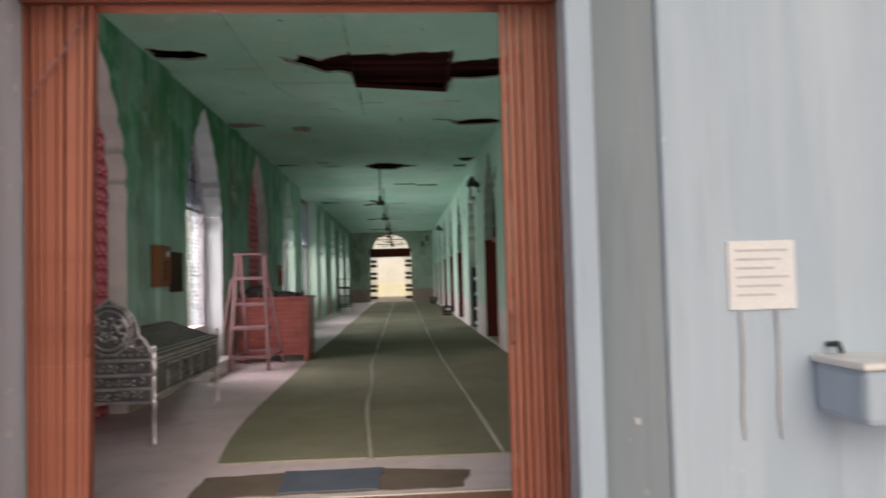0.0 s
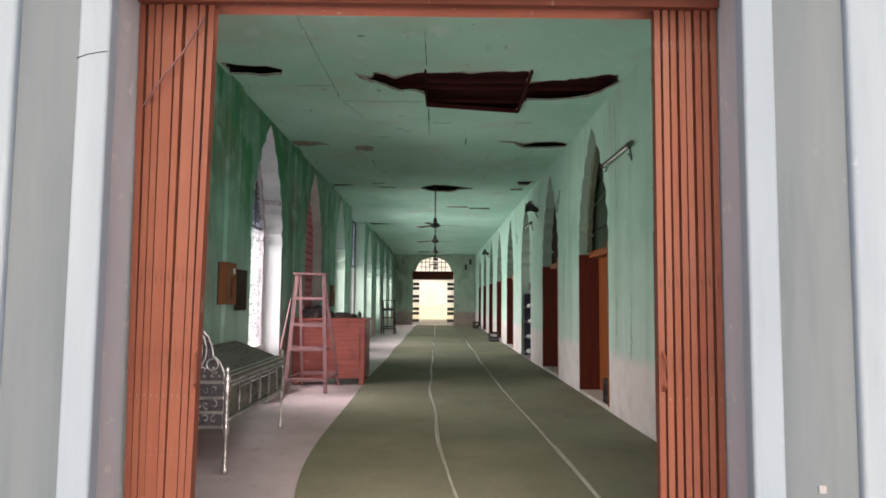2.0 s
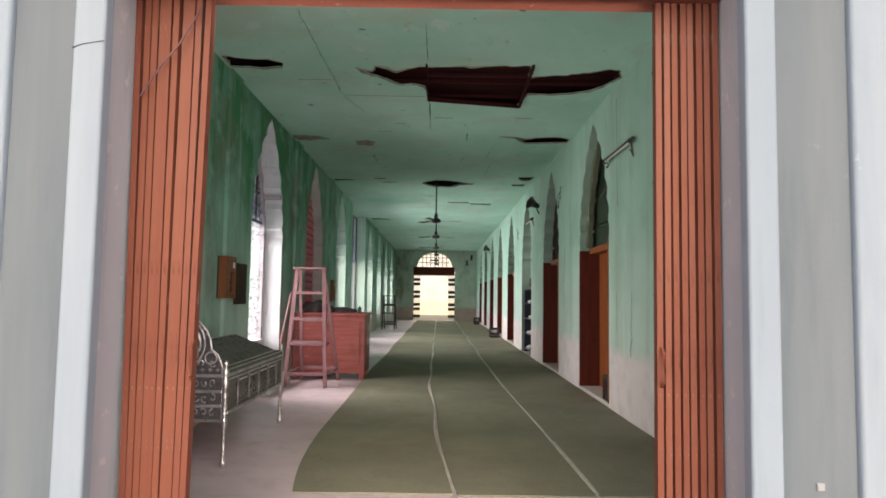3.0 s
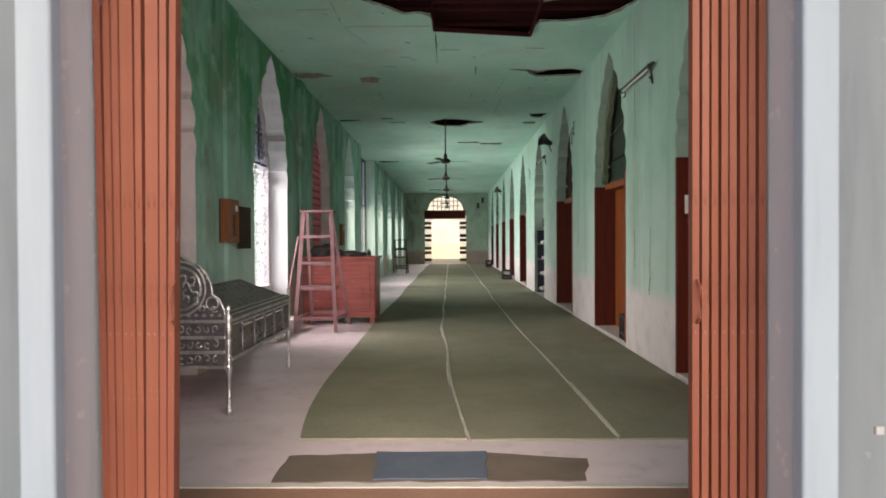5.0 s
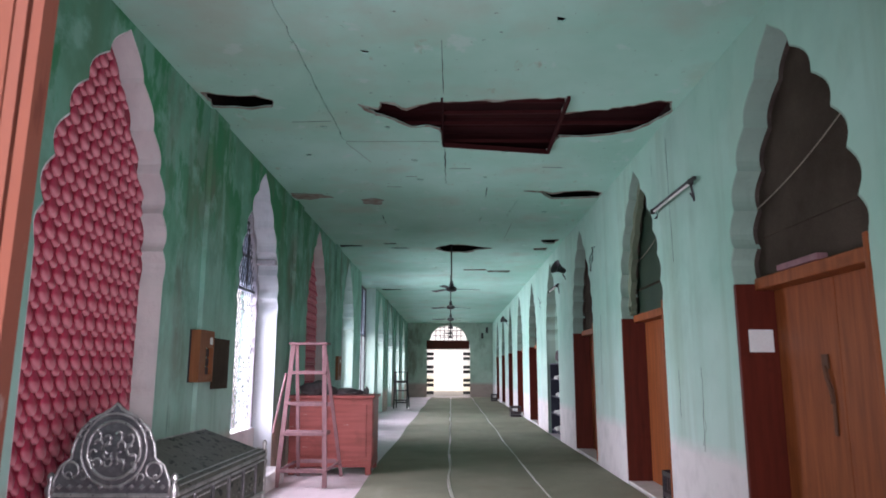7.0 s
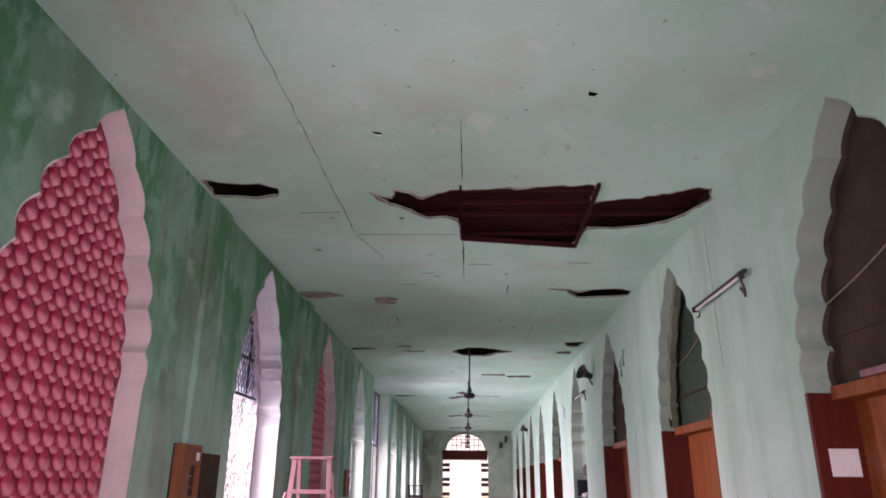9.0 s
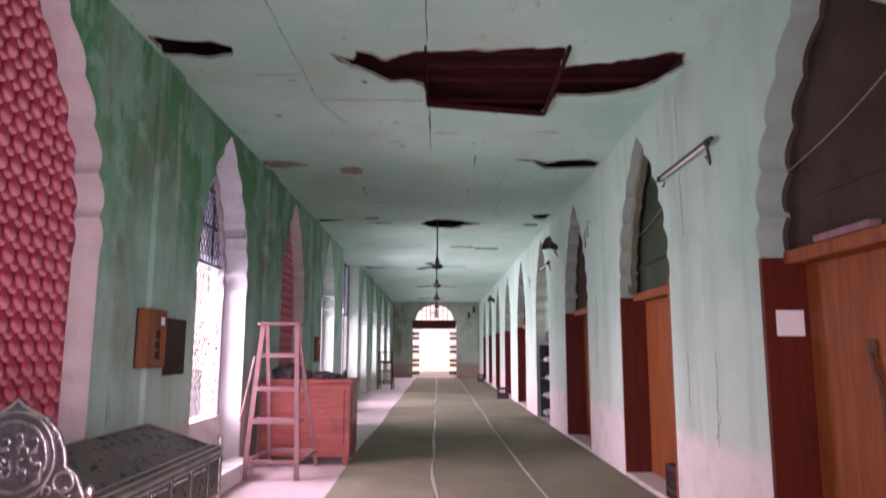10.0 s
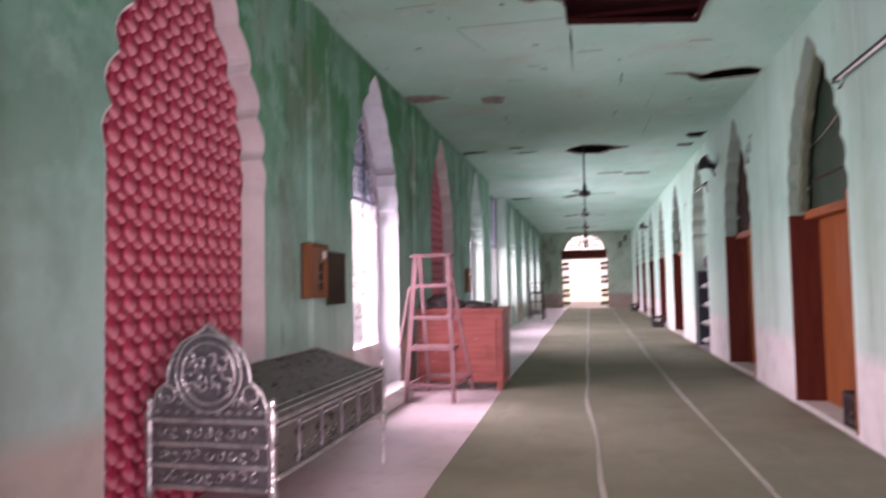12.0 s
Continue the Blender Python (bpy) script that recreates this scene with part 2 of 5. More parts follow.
def pewter():
    s = Shade("tarnished_pewter", 0.48, 0.4, 0.4)
    c = s.mix(s.span(s.noise(6, 5), 0.35, 0.65), (0.150, 0.143, 0.128), (0.105, 0.10, 0.09))
    c = s.mix(s.span(s.noise(17, 2, (1, 0.7, 1)), 0.59, 0.605), c, (0.006, 0.008, 0.008))
    s.colour(c).bump(s.noise(28, 4), 0.35, 0.01)
    return s.m


M_SILVERDARK = pewter()
# Darker silver: shading round the bright embossing is put into its colour.
M_SILVERFIELD = plain("shaded_silver_field", (0.16, 0.145, 0.165), (0.26, 0.24, 0.265), 22, 0.38, 0.8, 0.6, 45)
M_REDBACK = plain("dark_red_panel", (0.28, 0.018, 0.045), (0.34, 0.026, 0.058), 5, 0.5, 0, 0.2, 50)
M_DOOR = wood("brown_door_wood", (0.28, 0.082, 0.024), (0.185, 0.050, 0.015))
M_DOORDARK = wood("dark_red_door_wood", (0.082, 0.013, 0.007), (0.115, 0.019, 0.010))
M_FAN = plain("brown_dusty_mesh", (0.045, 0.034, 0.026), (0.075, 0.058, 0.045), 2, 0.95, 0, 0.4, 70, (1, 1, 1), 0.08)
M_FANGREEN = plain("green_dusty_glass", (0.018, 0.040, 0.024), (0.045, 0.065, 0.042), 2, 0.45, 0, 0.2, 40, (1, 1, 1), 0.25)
M_ROPE = plain("frayed_jute_rope", (0.30, 0.26, 0.20), (0.22, 0.19, 0.15), 40, 0.9, 0, 0.5, 90)
M_FRAME = plain("dusty_brown_frame", (0.055, 0.042, 0.036), (0.10, 0.08, 0.068), 6, 0.9, 0, 0.3, 40, (1, 1, 1), 0.1)
M_LADDER = wood("pink_brown_painted_wood", (0.27, 0.146, 0.160), (0.20, 0.106, 0.118), 0.6)


def scuffed_desk():
    s = Shade("reddish_desk_wood", 0.4, 0, 0.4)
    n = s.noise(3.0, 6, (0.5, 6, 6))
    c = s.mix(s.span(n, 0.35, 0.65), (0.33, 0.085, 0.076), (0.23, 0.054, 0.046))
    c = s.mix(s.span(s.noise(4, 6), 0.55, 0.75, 0, 0.6), c, (0.12, 0.035, 0.03))
    c = s.mix(s.span(s.noise(9, 6, (0.35, 3, 3)), 0.68, 0.72, 0, 0.8), c, (0.60, 0.47, 0.44))
    s.colour(c).bump(n, 0.15, 0.004)
    return s.m


M_DESK = scuffed_desk()
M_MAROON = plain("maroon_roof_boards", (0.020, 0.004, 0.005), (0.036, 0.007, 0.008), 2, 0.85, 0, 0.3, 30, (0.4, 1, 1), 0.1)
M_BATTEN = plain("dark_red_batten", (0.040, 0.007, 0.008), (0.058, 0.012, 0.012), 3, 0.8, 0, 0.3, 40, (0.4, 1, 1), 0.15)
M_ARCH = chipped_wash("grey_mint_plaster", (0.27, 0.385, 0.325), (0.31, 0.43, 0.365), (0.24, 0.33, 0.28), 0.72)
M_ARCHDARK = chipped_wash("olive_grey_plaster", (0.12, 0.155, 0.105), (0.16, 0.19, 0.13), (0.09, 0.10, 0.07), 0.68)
M_LAVENDER = chipped_wash("lavender_white_plaster", (0.62, 0.65, 0.70), (0.67, 0.69, 0.73), (0.54, 0.57, 0.60), 0.70)
M_MINTREVEAL = chipped_wash("pale_mint_reveal", (0.50, 0.66, 0.58), (0.56, 0.71, 0.64), (0.44, 0.56, 0.50), 0.70)
# Darkness of the unlit roof space put into a near-black colour.
M_VOID = plain("near_black_void", (0.035, 0.022, 0.02), (0.02, 0.013, 0.012), 2, 0.9, 0, 0.3, 30, (1, 1, 1), 0.1)
M_IRON = plain("dark_iron", (0.05, 0.05, 0.055), (0.08, 0.075, 0.075), 8, 0.5, 0.6, 0.2, 80)
M_LATTICE = plain("grey_painted_iron", (0.22, 0.23, 0.26), (0.30, 0.31, 0.34), 8, 0.5, 0.2, 0.2, 80)
M_WHITE = plain("white_enamel", (0.78, 0.77, 0.74), (0.70, 0.69, 0.66), 6, 0.4, 0, 0.1, 60)
M_PAPER = plain("white_paper", (0.78, 0.79, 0.80), (0.73, 0.74, 0.75), 6, 0.8, 0, 0.1, 90)
M_INK = plain("grey_ink", (0.50, 0.51, 0.53), (0.56, 0.57, 0.59), 9, 0.8, 0, 0.0, 90)
M_BOXWOOD = wood("orange_brown_box_wood", (0.25, 0.095, 0.042), (0.19, 0.07, 0.03))
M_CLOTH = plain("dark_bundled_cloth", (0.06, 0.045, 0.05), (0.11, 0.085, 0.09), 7, 0.9, 0, 0.5, 40)
M_PLASTIC = plain("dark_crate_plastic", (0.020, 0.013, 0.018), (0.035, 0.022, 0.028), 5, 0.55, 0, 0.1, 60)
M_BLUEMAT = plain("faded_blue_mat", (0.075, 0.095, 0.135), (0.10, 0.12, 0.155), 4, 0.95, 0, 0.5, 150)
M_BROWNMAT = plain("brown_jute_mat", (0.125, 0.095, 0.075), (0.165, 0.125, 0.10), 3, 0.95, 0, 0.6, 120)
M_RUST = plain("reddish_brown_threshold", (0.33, 0.18, 0.125), (0.26, 0.14, 0.10), 3, 0.7, 0, 0.3, 40)
M_PALE = plain("pale_cement_edge", (0.60, 0.56, 0.53), (0.50, 0.47, 0.44), 6, 0.7, 0, 0.3, 40)
M_SEAM = plain("pale_seam_tape", (0.60, 0.57, 0.50), (0.46, 0.44, 0.38), 5, 0.8, 0, 0.3, 60)
M_STAIN = plain("water_stained_board", (0.33, 0.36, 0.31), (0.22, 0.13, 0.10), 9, 0.9, 0, 0.5, 40)
M_INKDARK = plain("dark_crack_dirt", (0.16, 0.21, 0.18), (0.22, 0.27, 0.23), 9, 0.9, 0, 0.2, 40)
M_LATCH = plain("rusty_latch_iron", (0.10, 0.045, 0.025), (0.15, 0.065, 0.035), 12, 0.7, 0.3, 0.3, 60)
# Darker than the reveal plaster: the rim's shade is put into its colour.
M_RIM = plain("shaded_mauve_plaster", (0.40, 0.37, 0.42), (0.48, 0.45, 0.48), 5, 0.85, 0, 0.3, 30)
M_EARTH = plain("dry_pale_ground", (0.48, 0.42, 0.33), (0.40, 0.36, 0.28), 0.3, 0.95, 0, 0.4, 6)
M_BLUESHELF = plain("dark_blue_steel", (0.03, 0.035, 0.06), (0.045, 0.05, 0.08), 4, 0.5, 0.3, 0.1, 60)


# ---- building helpers ----
def world_of(ob):
    m = ob.matrix_basis
    return world_of(ob.parent) @ ob.matrix_parent_inverse @ m if ob.parent else m.copy()


def mesh_of(name, bm, material):
    me = bpy.data.meshes.new(name)
    bm.to_mesh(me)
    bm.free()
    me.materials.append(material)
    return me


def part(name, bm, material, parent=None, label="", local=False, smooth=False):
    me = mesh_of(name, bm, material)
    if smooth:
        me.polygons.foreach_set("use_smooth", [True] * len(me.polygons))
    ob = new(name, me)
    if parent:
        ob.parent = parent
        if not local:
            ob.matrix_parent_inverse = world_of(parent).inverted()
    if label:
        ob["label"] = label
    return ob


def thing(name, at, label, category, group="", kind=""):
    ob = new(name)
    ob.location = at
    ob.empty_display_size = 0.1
    return tagged(ob, label, category, group, kind)


def box(bm, x0, x1, y0, y1, z0, z1, bevel=0.0):
    vs = [bm.verts.new((x, y, z)) for x in (x0, x1) for y in (y0, y1) for z in (z0, z1)]
    fs = [bm.faces.new([vs[i] for i in q]) for q in ((0, 1, 3, 2), (4, 6, 7, 5), (0, 4, 5, 1), (2, 3, 7, 6), (0, 2, 6, 4), (1, 5, 7, 3))]
    if bevel:
        es = list({e for f in fs for e in f.edges})
        bmesh.ops.bevel(bm, geom=es, offset=bevel, segments=2, affect="EDGES", profile=0.5)
    return bm


def boxed(*a, **k):
    return box(bmesh.new(), *a, **k)


def beam(bm, p, q, w, d, up=(0, 0, 1)):
    """A bar of section w x d from p to q."""
    p, q = Vector(p), Vector(q)
    t = (q - p).normalized()
    side = t.cross(Vector(up))
    if side.length < 1e-4:
        side = t.cross(Vector((0, 1, 0)))
    side.normalize()
    other = side.cross(t)
    a = [bm.verts.new(c + side * (w / 2 * i) + other * (d / 2 * j)) for c in (p, q) for i, j in ((-1, -1), (1, -1), (1, 1), (-1, 1))]
    for i in range(4):
        bm.faces.new((a[i], a[(i + 1) % 4], a[4 + (i + 1) % 4], a[4 + i]))
    bm.faces.new(a[3::-1])
    bm.faces.new(a[4:])
    return bm


def tube(bm, pts, r, n=8, closed=False):
    """A round rod along points."""
    pts = [Vector(p) for p in pts]
    rings = []
    m = len(pts)
    for i, p in enumerate(pts):
        a = pts[(i - 1) % m] if closed or i else p
        b = pts[(i + 1) % m] if closed or i < m - 1 else p
        t = (b - a).normalized()
        s = t.cross(Vector((0, 0, 1)))
        if s.length < 1e-3:
            s = t.cross(Vector((0, 1, 0)))
        s.normalize()
        o = s.cross(t)
        rings.append([bm.verts.new(p + (s * math.cos(2 * math.pi * j / n) + o * math.sin(2 * math.pi * j / n)) * r) for j in range(n)])
    for i in range(m if closed else m - 1):
        u, v = rings[i], rings[(i + 1) % m]
        for j in range(n):
            bm.faces.new((u[j], u[(j + 1) % n], v[(j + 1) % n], v[j]))
    if not closed:
        bm.faces.new(rings[0][::-1])
        bm.faces.new(rings[-1])
    return bm


def lathe(bm, c, profile, n=12):
    """A turned piece: radius and height pairs round the upright through c."""
    rings = [[bm.verts.new((c[0] + r * math.cos(2 * math.pi * j / n), c[1] + r * math.sin(2 * math.pi * j / n), c[2] + z)) for j in range(n)] for r, z in profile]
    for u, v in zip(rings, rings[1:]):
        for j in range(n):
            bm.faces.new((u[j], u[(j + 1) % n], v[(j + 1) % n], v[j]))
    bm.faces.new(rings[0][::-1])
    bm.faces.new(rings[-1])
    return bm


def slab(outline, holes, place, depth):
    """A flat plate of any outline with holes; place(u, v, d) puts it in the world."""
    loops = [outline] + list(holes)
    tris = tessellate_polygon([[Vector((u, v, 0)) for u, v in lp] for lp in loops])
    flat = [p for lp in loops for p in lp]
    n = len(flat)
    bm = bmesh.new()
    vs = [bm.verts.new(place(u, v, 0.0)) for u, v in flat] + [bm.verts.new(place(u, v, depth)) for u, v in flat]
    for a, b, c in tris:
        for t in ((a, b, c), (n + c, n + b, n + a)):
            try:
                bm.faces.new([vs[i] for i in t])
            except ValueError:
                pass
    base = 0
    for lp in loops:
        m = len(lp)
        for i in range(m):
            j = (i + 1) % m
            bm.faces.new((vs[base + i], vs[base + j], vs[n + base + j], vs[n + base + i]))
        base += m
    bmesh.ops.recalc_face_normals(bm, faces=bm.faces)
    return bm


def cusped(half, z0, z1, lobes=6, steps=7, lobe=0.085):
    """Half the outline of a cusped, pointed arch, from the spring up to the apex: (half-width, z) pairs."""
    out = []
    total = lobes * steps
    for i in range(total):
        s = i / total
        w = half * (1 - s ** 2.2)
        bulge = lobe * (abs(math.sin(math.pi * lobes * s)) - 0.35) * min(1, 8 * s) * min(1, 4 * (1 - s) + 0.3)
        out.append((max(0.02, w + bulge), z0 + (z1 - z0) * s))
    return out


ARCH = cusped(HALF, 2.05, 3.87, lobe=0.075)
ARCH_EAST = cusped(HALF, 2.05, 3.78, lobe=0.075)


def arch_notch(c, shape, z_bottom=0.0, half=HALF):
    """An opening from the floor up: points from its one foot over the apex to the other."""
    up = [(c - half, z_bottom)] + [(c - w, z) for w, z in shape]
    down = [(c + w, z) for w, z in reversed(shape)] + [(c + half, z_bottom)]
    return up + [(c, shape[-1][1] + 0.04)] + down


def arch_panel(c, shape, z_bottom, grow=0.0):
    return [(c + (u - c) * (1 + grow), v) for u, v in arch_notch(c, shape, z_bottom)]


def long_wall(name, x, thick, centres, shape, material):
    line = [(Y0 - 0.38, 0.0)]
    for c in centres:
        if BAY0 < c < BAY1 and x == XL:
            line += [(BAY0, 0.0), (BAY0, HR - 0.06), (BAY1, HR - 0.06), (BAY1, 0.0)]
        else:
            line += arch_notch(c, shape)
    line += [(Y1 + 0.5, 0.0), (Y1 + 0.5, HR), (Y0 - 0.38, HR)]
    ob = part(name, slab(line, [], lambda u, v, d: (x + d, u, v), thick), material)
    return tagged(ob, kind="structure")


# ---- the shell ----
tagged(part("ground", boxed(-300, 300, -300, 300, -0.6, -0.08), M_EARTH), kind="structure")


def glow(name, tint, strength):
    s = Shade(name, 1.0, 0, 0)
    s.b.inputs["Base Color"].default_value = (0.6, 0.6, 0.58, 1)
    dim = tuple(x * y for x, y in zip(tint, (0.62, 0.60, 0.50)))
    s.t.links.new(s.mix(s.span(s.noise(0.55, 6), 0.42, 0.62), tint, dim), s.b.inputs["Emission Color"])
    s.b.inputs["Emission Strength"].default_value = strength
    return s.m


# Glowing sheets outside the openings; emission stands in for daylight and sunlit ground.
tagged(part("backdrop", boxed(-26, 24, Y1 + 16, Y1 + 16.3, -0.08, 16), glow("cream_daylight_glow", (1.0, 0.91, 0.74), 0.25)), kind="structure")
tagged(part("backdrop_low", boxed(-14, 12, Y1 + 14, Y1 + 14.4, -0.08, 1.0), glow("yellow_ground_glow", (1.0, 0.80, 0.30), 0.42)), kind="structure")
tagged(part("backdrop_west", boxed(-24.3, -24, -6, Y1 + 16, -0.08, 7), glow("white_daylight_glow", (1.0, 1.0, 0.98), 0.6)), kind="structure")
tagged(part("floor", boxed(XL - 0.6, XR + 0.6, 3.83, Y1 + 0.5, -0.07, 0.0), M_FLOOR), kind="structure")
tagged(part("floor_threshold", boxed(XL - 0.6, XR + 0.6, 2.2, 3.775, -0.07, -0.004), M_RUST), kind="structure")
tagged(part("floor_edge_strip", boxed(XL - 0.6, XR + 0.6, 3.775, 3.83, -0.07, 0.003), M_PALE), kind="structure")
tagged(part("pavement", boxed(-9, 9, -12, 2.2, -0.07, -0.004), M_FLOOR), kind="structure")

wall_l = long_wall("wall_west", XL, -0.50, LEFT, ARCH, M_LEFT)
tagged(wall_l, "green limewashed wall with damp streaks and cusped arches", "wall")
wall_r = long_wall("wall_east", XR, 0.55, RIGHT, ARCH_EAST, M_RIGHT)
tagged(wall_r, "pale mint limewashed wall with cusped arches and off-white dado", "wall")

# far wall with its tall doorway and round fanlight
DX0, DX1 = -1.93, 0.39
dc, dr = (DX0 + DX1) / 2, (DX1 - DX0) / 2
end_line = [(XL - 0.5, 0), (DX0, 0), (DX0, 2.75)]
end_line += [(dc - 0.97 * math.cos(a), 2.95 + 0.86 * math.sin(a) ** 0.8) for a in [math.pi * i / 20 for i in range(1, 20)]]
end_line += [(DX1, 2.75), (DX1, 0), (XR + 0.55, 0), (XR + 0.55, HR), (XL - 0.5, HR)]
tagged(part("wall_north", slab(end_line, [], lambda u, v, d: (u, Y1 + d, v), 0.45), M_END), kind="structure")

# entry wall; outside it is white, with a moulded surround
GX0, GX1, GZ = -1.745, 0.592, 2.58
front = [(-9, 0), (GX0, 0), (GX0, GZ), (GX1, GZ), (GX1, 0), (9, 0), (9, 5.2), (-9, 5.2)]
tagged(part("wall_south", slab(front, [], lambda u, v, d: (u, 2.345 + d, v), 0.455), M_GROOVE), "white outer wall round the gate", "wall", kind="structure")


def surround(name, prof):
    """Moulding of a plan profile, standing the height of the wall."""
    bm = bmesh.new()
    n = len(prof)
    for z0, z1 in ((0.0, 5.2),):
        a = [bm.verts.new((x, y, z0)) for x, y in prof]
        b = [bm.verts.new((x, y, z1)) for x, y in prof]
        for i in range(n):
            bm.faces.new((a[i], a[(i + 1) % n], b[(i + 1) % n], b[i]))
        bm.faces.new(a[::-1])
        bm.faces.new(b)
    bmesh.ops.recalc_face_normals(bm, faces=bm.faces)
    return tagged(part(name, bm, M_OUT), kind="structure")


def rounded(x0, x1, y0, y1, r, steps=4):
    pts = [(x0, y1), (x0, y0 + r)]
    pts += [(x0 + r - r * math.cos(a), y0 + r - r * math.sin(a)) for a in [math.pi / 2 * i / steps for i in range(1, steps + 1)]]
    pts += [(x1 - r + r * math.sin(a), y0 + r - r * math.cos(a)) for a in [math.pi / 2 * i / steps for i in range(0, steps + 1)]]
    return pts + [(x1, y1)]


surround("trim_gate_east", rounded(0.552, 0.662, 2.285, 2.344, 0.012))
surround("trim_gate_west", rounded(-1.812, -1.702, 2.285, 2.344, 0.012))
surround("trim_pier_east", rounded(0.938, 9.0, 2.300, 2.344, 0.016))
surround("trim_pier_west", rounded(-9.0, -2.045, 2.300, 2.344, 0.016))
# Thin strips of darker grey laid into the grooves beside the gate.
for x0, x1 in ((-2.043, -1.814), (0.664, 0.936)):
    tagged(part("trim_groove", boxed(x0, x1, 2.331, 2.343, 0.0, 5.2), M_BAND), "grey groove between gate moulding and pier", "groove", "wall grooves", "structure")
tagged(part("lintel_south", boxed(-1.70, 0.55, 2.285, 2.343, GZ + 0.003, GZ + 0.13, bevel=0.012), M_OUT), kind="structure")


# ceiling boards, with the torn places open to the roof space
def ragged(pts, amp=0.03, step=0.09, seed=3):
    out = []
    rng = random.Random(seed)
    for i, p in enumerate(pts):
        a, b = Vector(p), Vector(pts[(i + 1) % len(pts)])
        n = max(1, int((b - a).length / step))
        for k in range(n):
            q = a.lerp(b, k / n)
            j = amp if k else amp * 0.3
            out.append((q.x + rng.uniform(-j, j), q.y + rng.uniform(-j, j)))
    return out


BIG = [(-1.50, 7.47), (-1.31, 7.58), (-1.28, 7.43), (-1.14, 7.45), (-1.04, 7.60), (-0.90, 7.50), (-0.70, 7.42), (0.0, 7.38), (0.49, 7.34), (0.50, 7.76), (0.63, 7.68), (0.87, 7.65), (1.05, 7.58),
       (1.38, 7.41), (1.50, 7.43), (1.57, 7.66), (1.53, 7.86), (1.38, 8.17), (1.25, 8.28), (1.05, 8.38), (0.78, 8.42), (0.58, 8.40), (0.50, 8.95), (0.15, 8.85), (-0.44, 8.73), (-0.70, 8.68), (-0.72, 8.16),
       (-0.83, 8.09), (-1.02, 8.12), (-1.18, 7.90), (-1.36, 7.74)]
holes = [ragged(BIG, 0.018, 0.06, 5),
         ragged([(-2.92, 7.18), (-2.68, 7.25), (-2.45, 7.26), (-2.30, 7.37), (-2.36, 7.53), (-2.61, 7.59), (-2.92, 7.54)], 0.03, 0.07, 6),
         ragged([(0.44, 10.68), (0.72, 10.70), (0.85, 10.80), (1.02, 10.71), (1.38, 10.66), (1.57, 10.80), (1.57, 11.06), (1.10, 11.13), (0.90, 11.13), (0.80, 10.95), (0.70, 10.76)], 0.012, 0.08, 7),
         ragged([(-0.92, 15.25), (-0.62, 14.83), (-0.32, 14.88), (-0.04, 15.08), (0.25, 15.26), (-0.08, 15.47), (-0.30, 15.80), (-0.59, 15.74), (-0.78, 15.60)], 0.03, 0.1, 8),
         ragged([(-0.30, 18.3), (0.25, 18.25), (0.28, 18.4), (-0.28, 18.45)], 0.015, 0.1, 9),
         ragged([(0.32, 18.5), (0.88, 18.48), (0.88, 18.72), (0.34, 18.68)], 0.015, 0.1, 10),
         ragged([(1.15, 14.35), (1.5, 14.3), (1.48, 14.75), (1.25, 14.7)], 0.03, 0.1, 11),
         ragged([(1.12, 15.3), (1.4, 15.25), (1.4, 15.45), (1.15, 15.45)], 0.02, 0.1, 12),
         ragged([(-2.92, 14.9), (-2.45, 14.95), (-2.42, 15.08), (-2.92, 15.2)], 0.02, 0.1, 13),
         ragged([(-2.0, 14.72), (-1.72, 14.70), (-1.72, 14.86), (-1.97, 14.88)], 0.02, 0.1, 14),
         ragged([(-1.97, 15.2), (-1.5, 15.22), (-1.48, 15.36), (-1.8, 15.36)], 0.02, 0.1, 16),
         ragged([(-2.85, 22.5), (-2.2, 22.6), (-2.2, 22.85), (-2.8, 22.95)], 0.03, 0.15, 15)]


def slot(x0, y0, x1, y1, w=0.008):
    """A crack that wanders and opens and closes along its way."""
    a, b = Vector((x0, y0)), Vector((x1, y1))
    t = (b - a).normalized()
    side = Vector((-t.y, t.x))
    r = random.Random(int(x0 * 97 + y0 * 31))
    n = max(3, int((b - a).length / 0.14))
    mid = [a.lerp(b, i / n) + side * (r.uniform(-0.010, 0.010) if 0 < i < n else 0.0) for i in range(n + 1)]
    half = [w * (r.uniform(0.18, 0.6) if 0 < i < n else 0.12) for i in range(n + 1)]
    return [tuple(m + side * h) for m, h in zip(mid, half)] + [tuple(m - side * h) for m, h in reversed(list(zip(mid, half)))]


for x0, y0, x1, y1, w in ((-1.86, 5.0, -1.80, 8.5, 0.012), (-0.675, 6.2, -0.675, 7.28, 0.010), (-0.68, 8.72, -0.68, 10.35, 0.016), 
                          (-0.10, 10.5, -0.10, 11.1, 0.025), (0.40, 11.2, 0.28, 12.9, 0.010), (-0.10, 12.4, -0.12, 12.8, 0.02),
                          (-1.75, 12.2, -1.75, 12.9, 0.02), (0.45, 13.2, 0.9, 13.2, 0.02), (-0.95, 17.2, -0.6, 17.2, 0.05), (0.5, 21.0, 1.1, 21.0, 0.05)):
    holes.append(slot(x0, y0, x1, y1, w))
rng = random.Random(21)
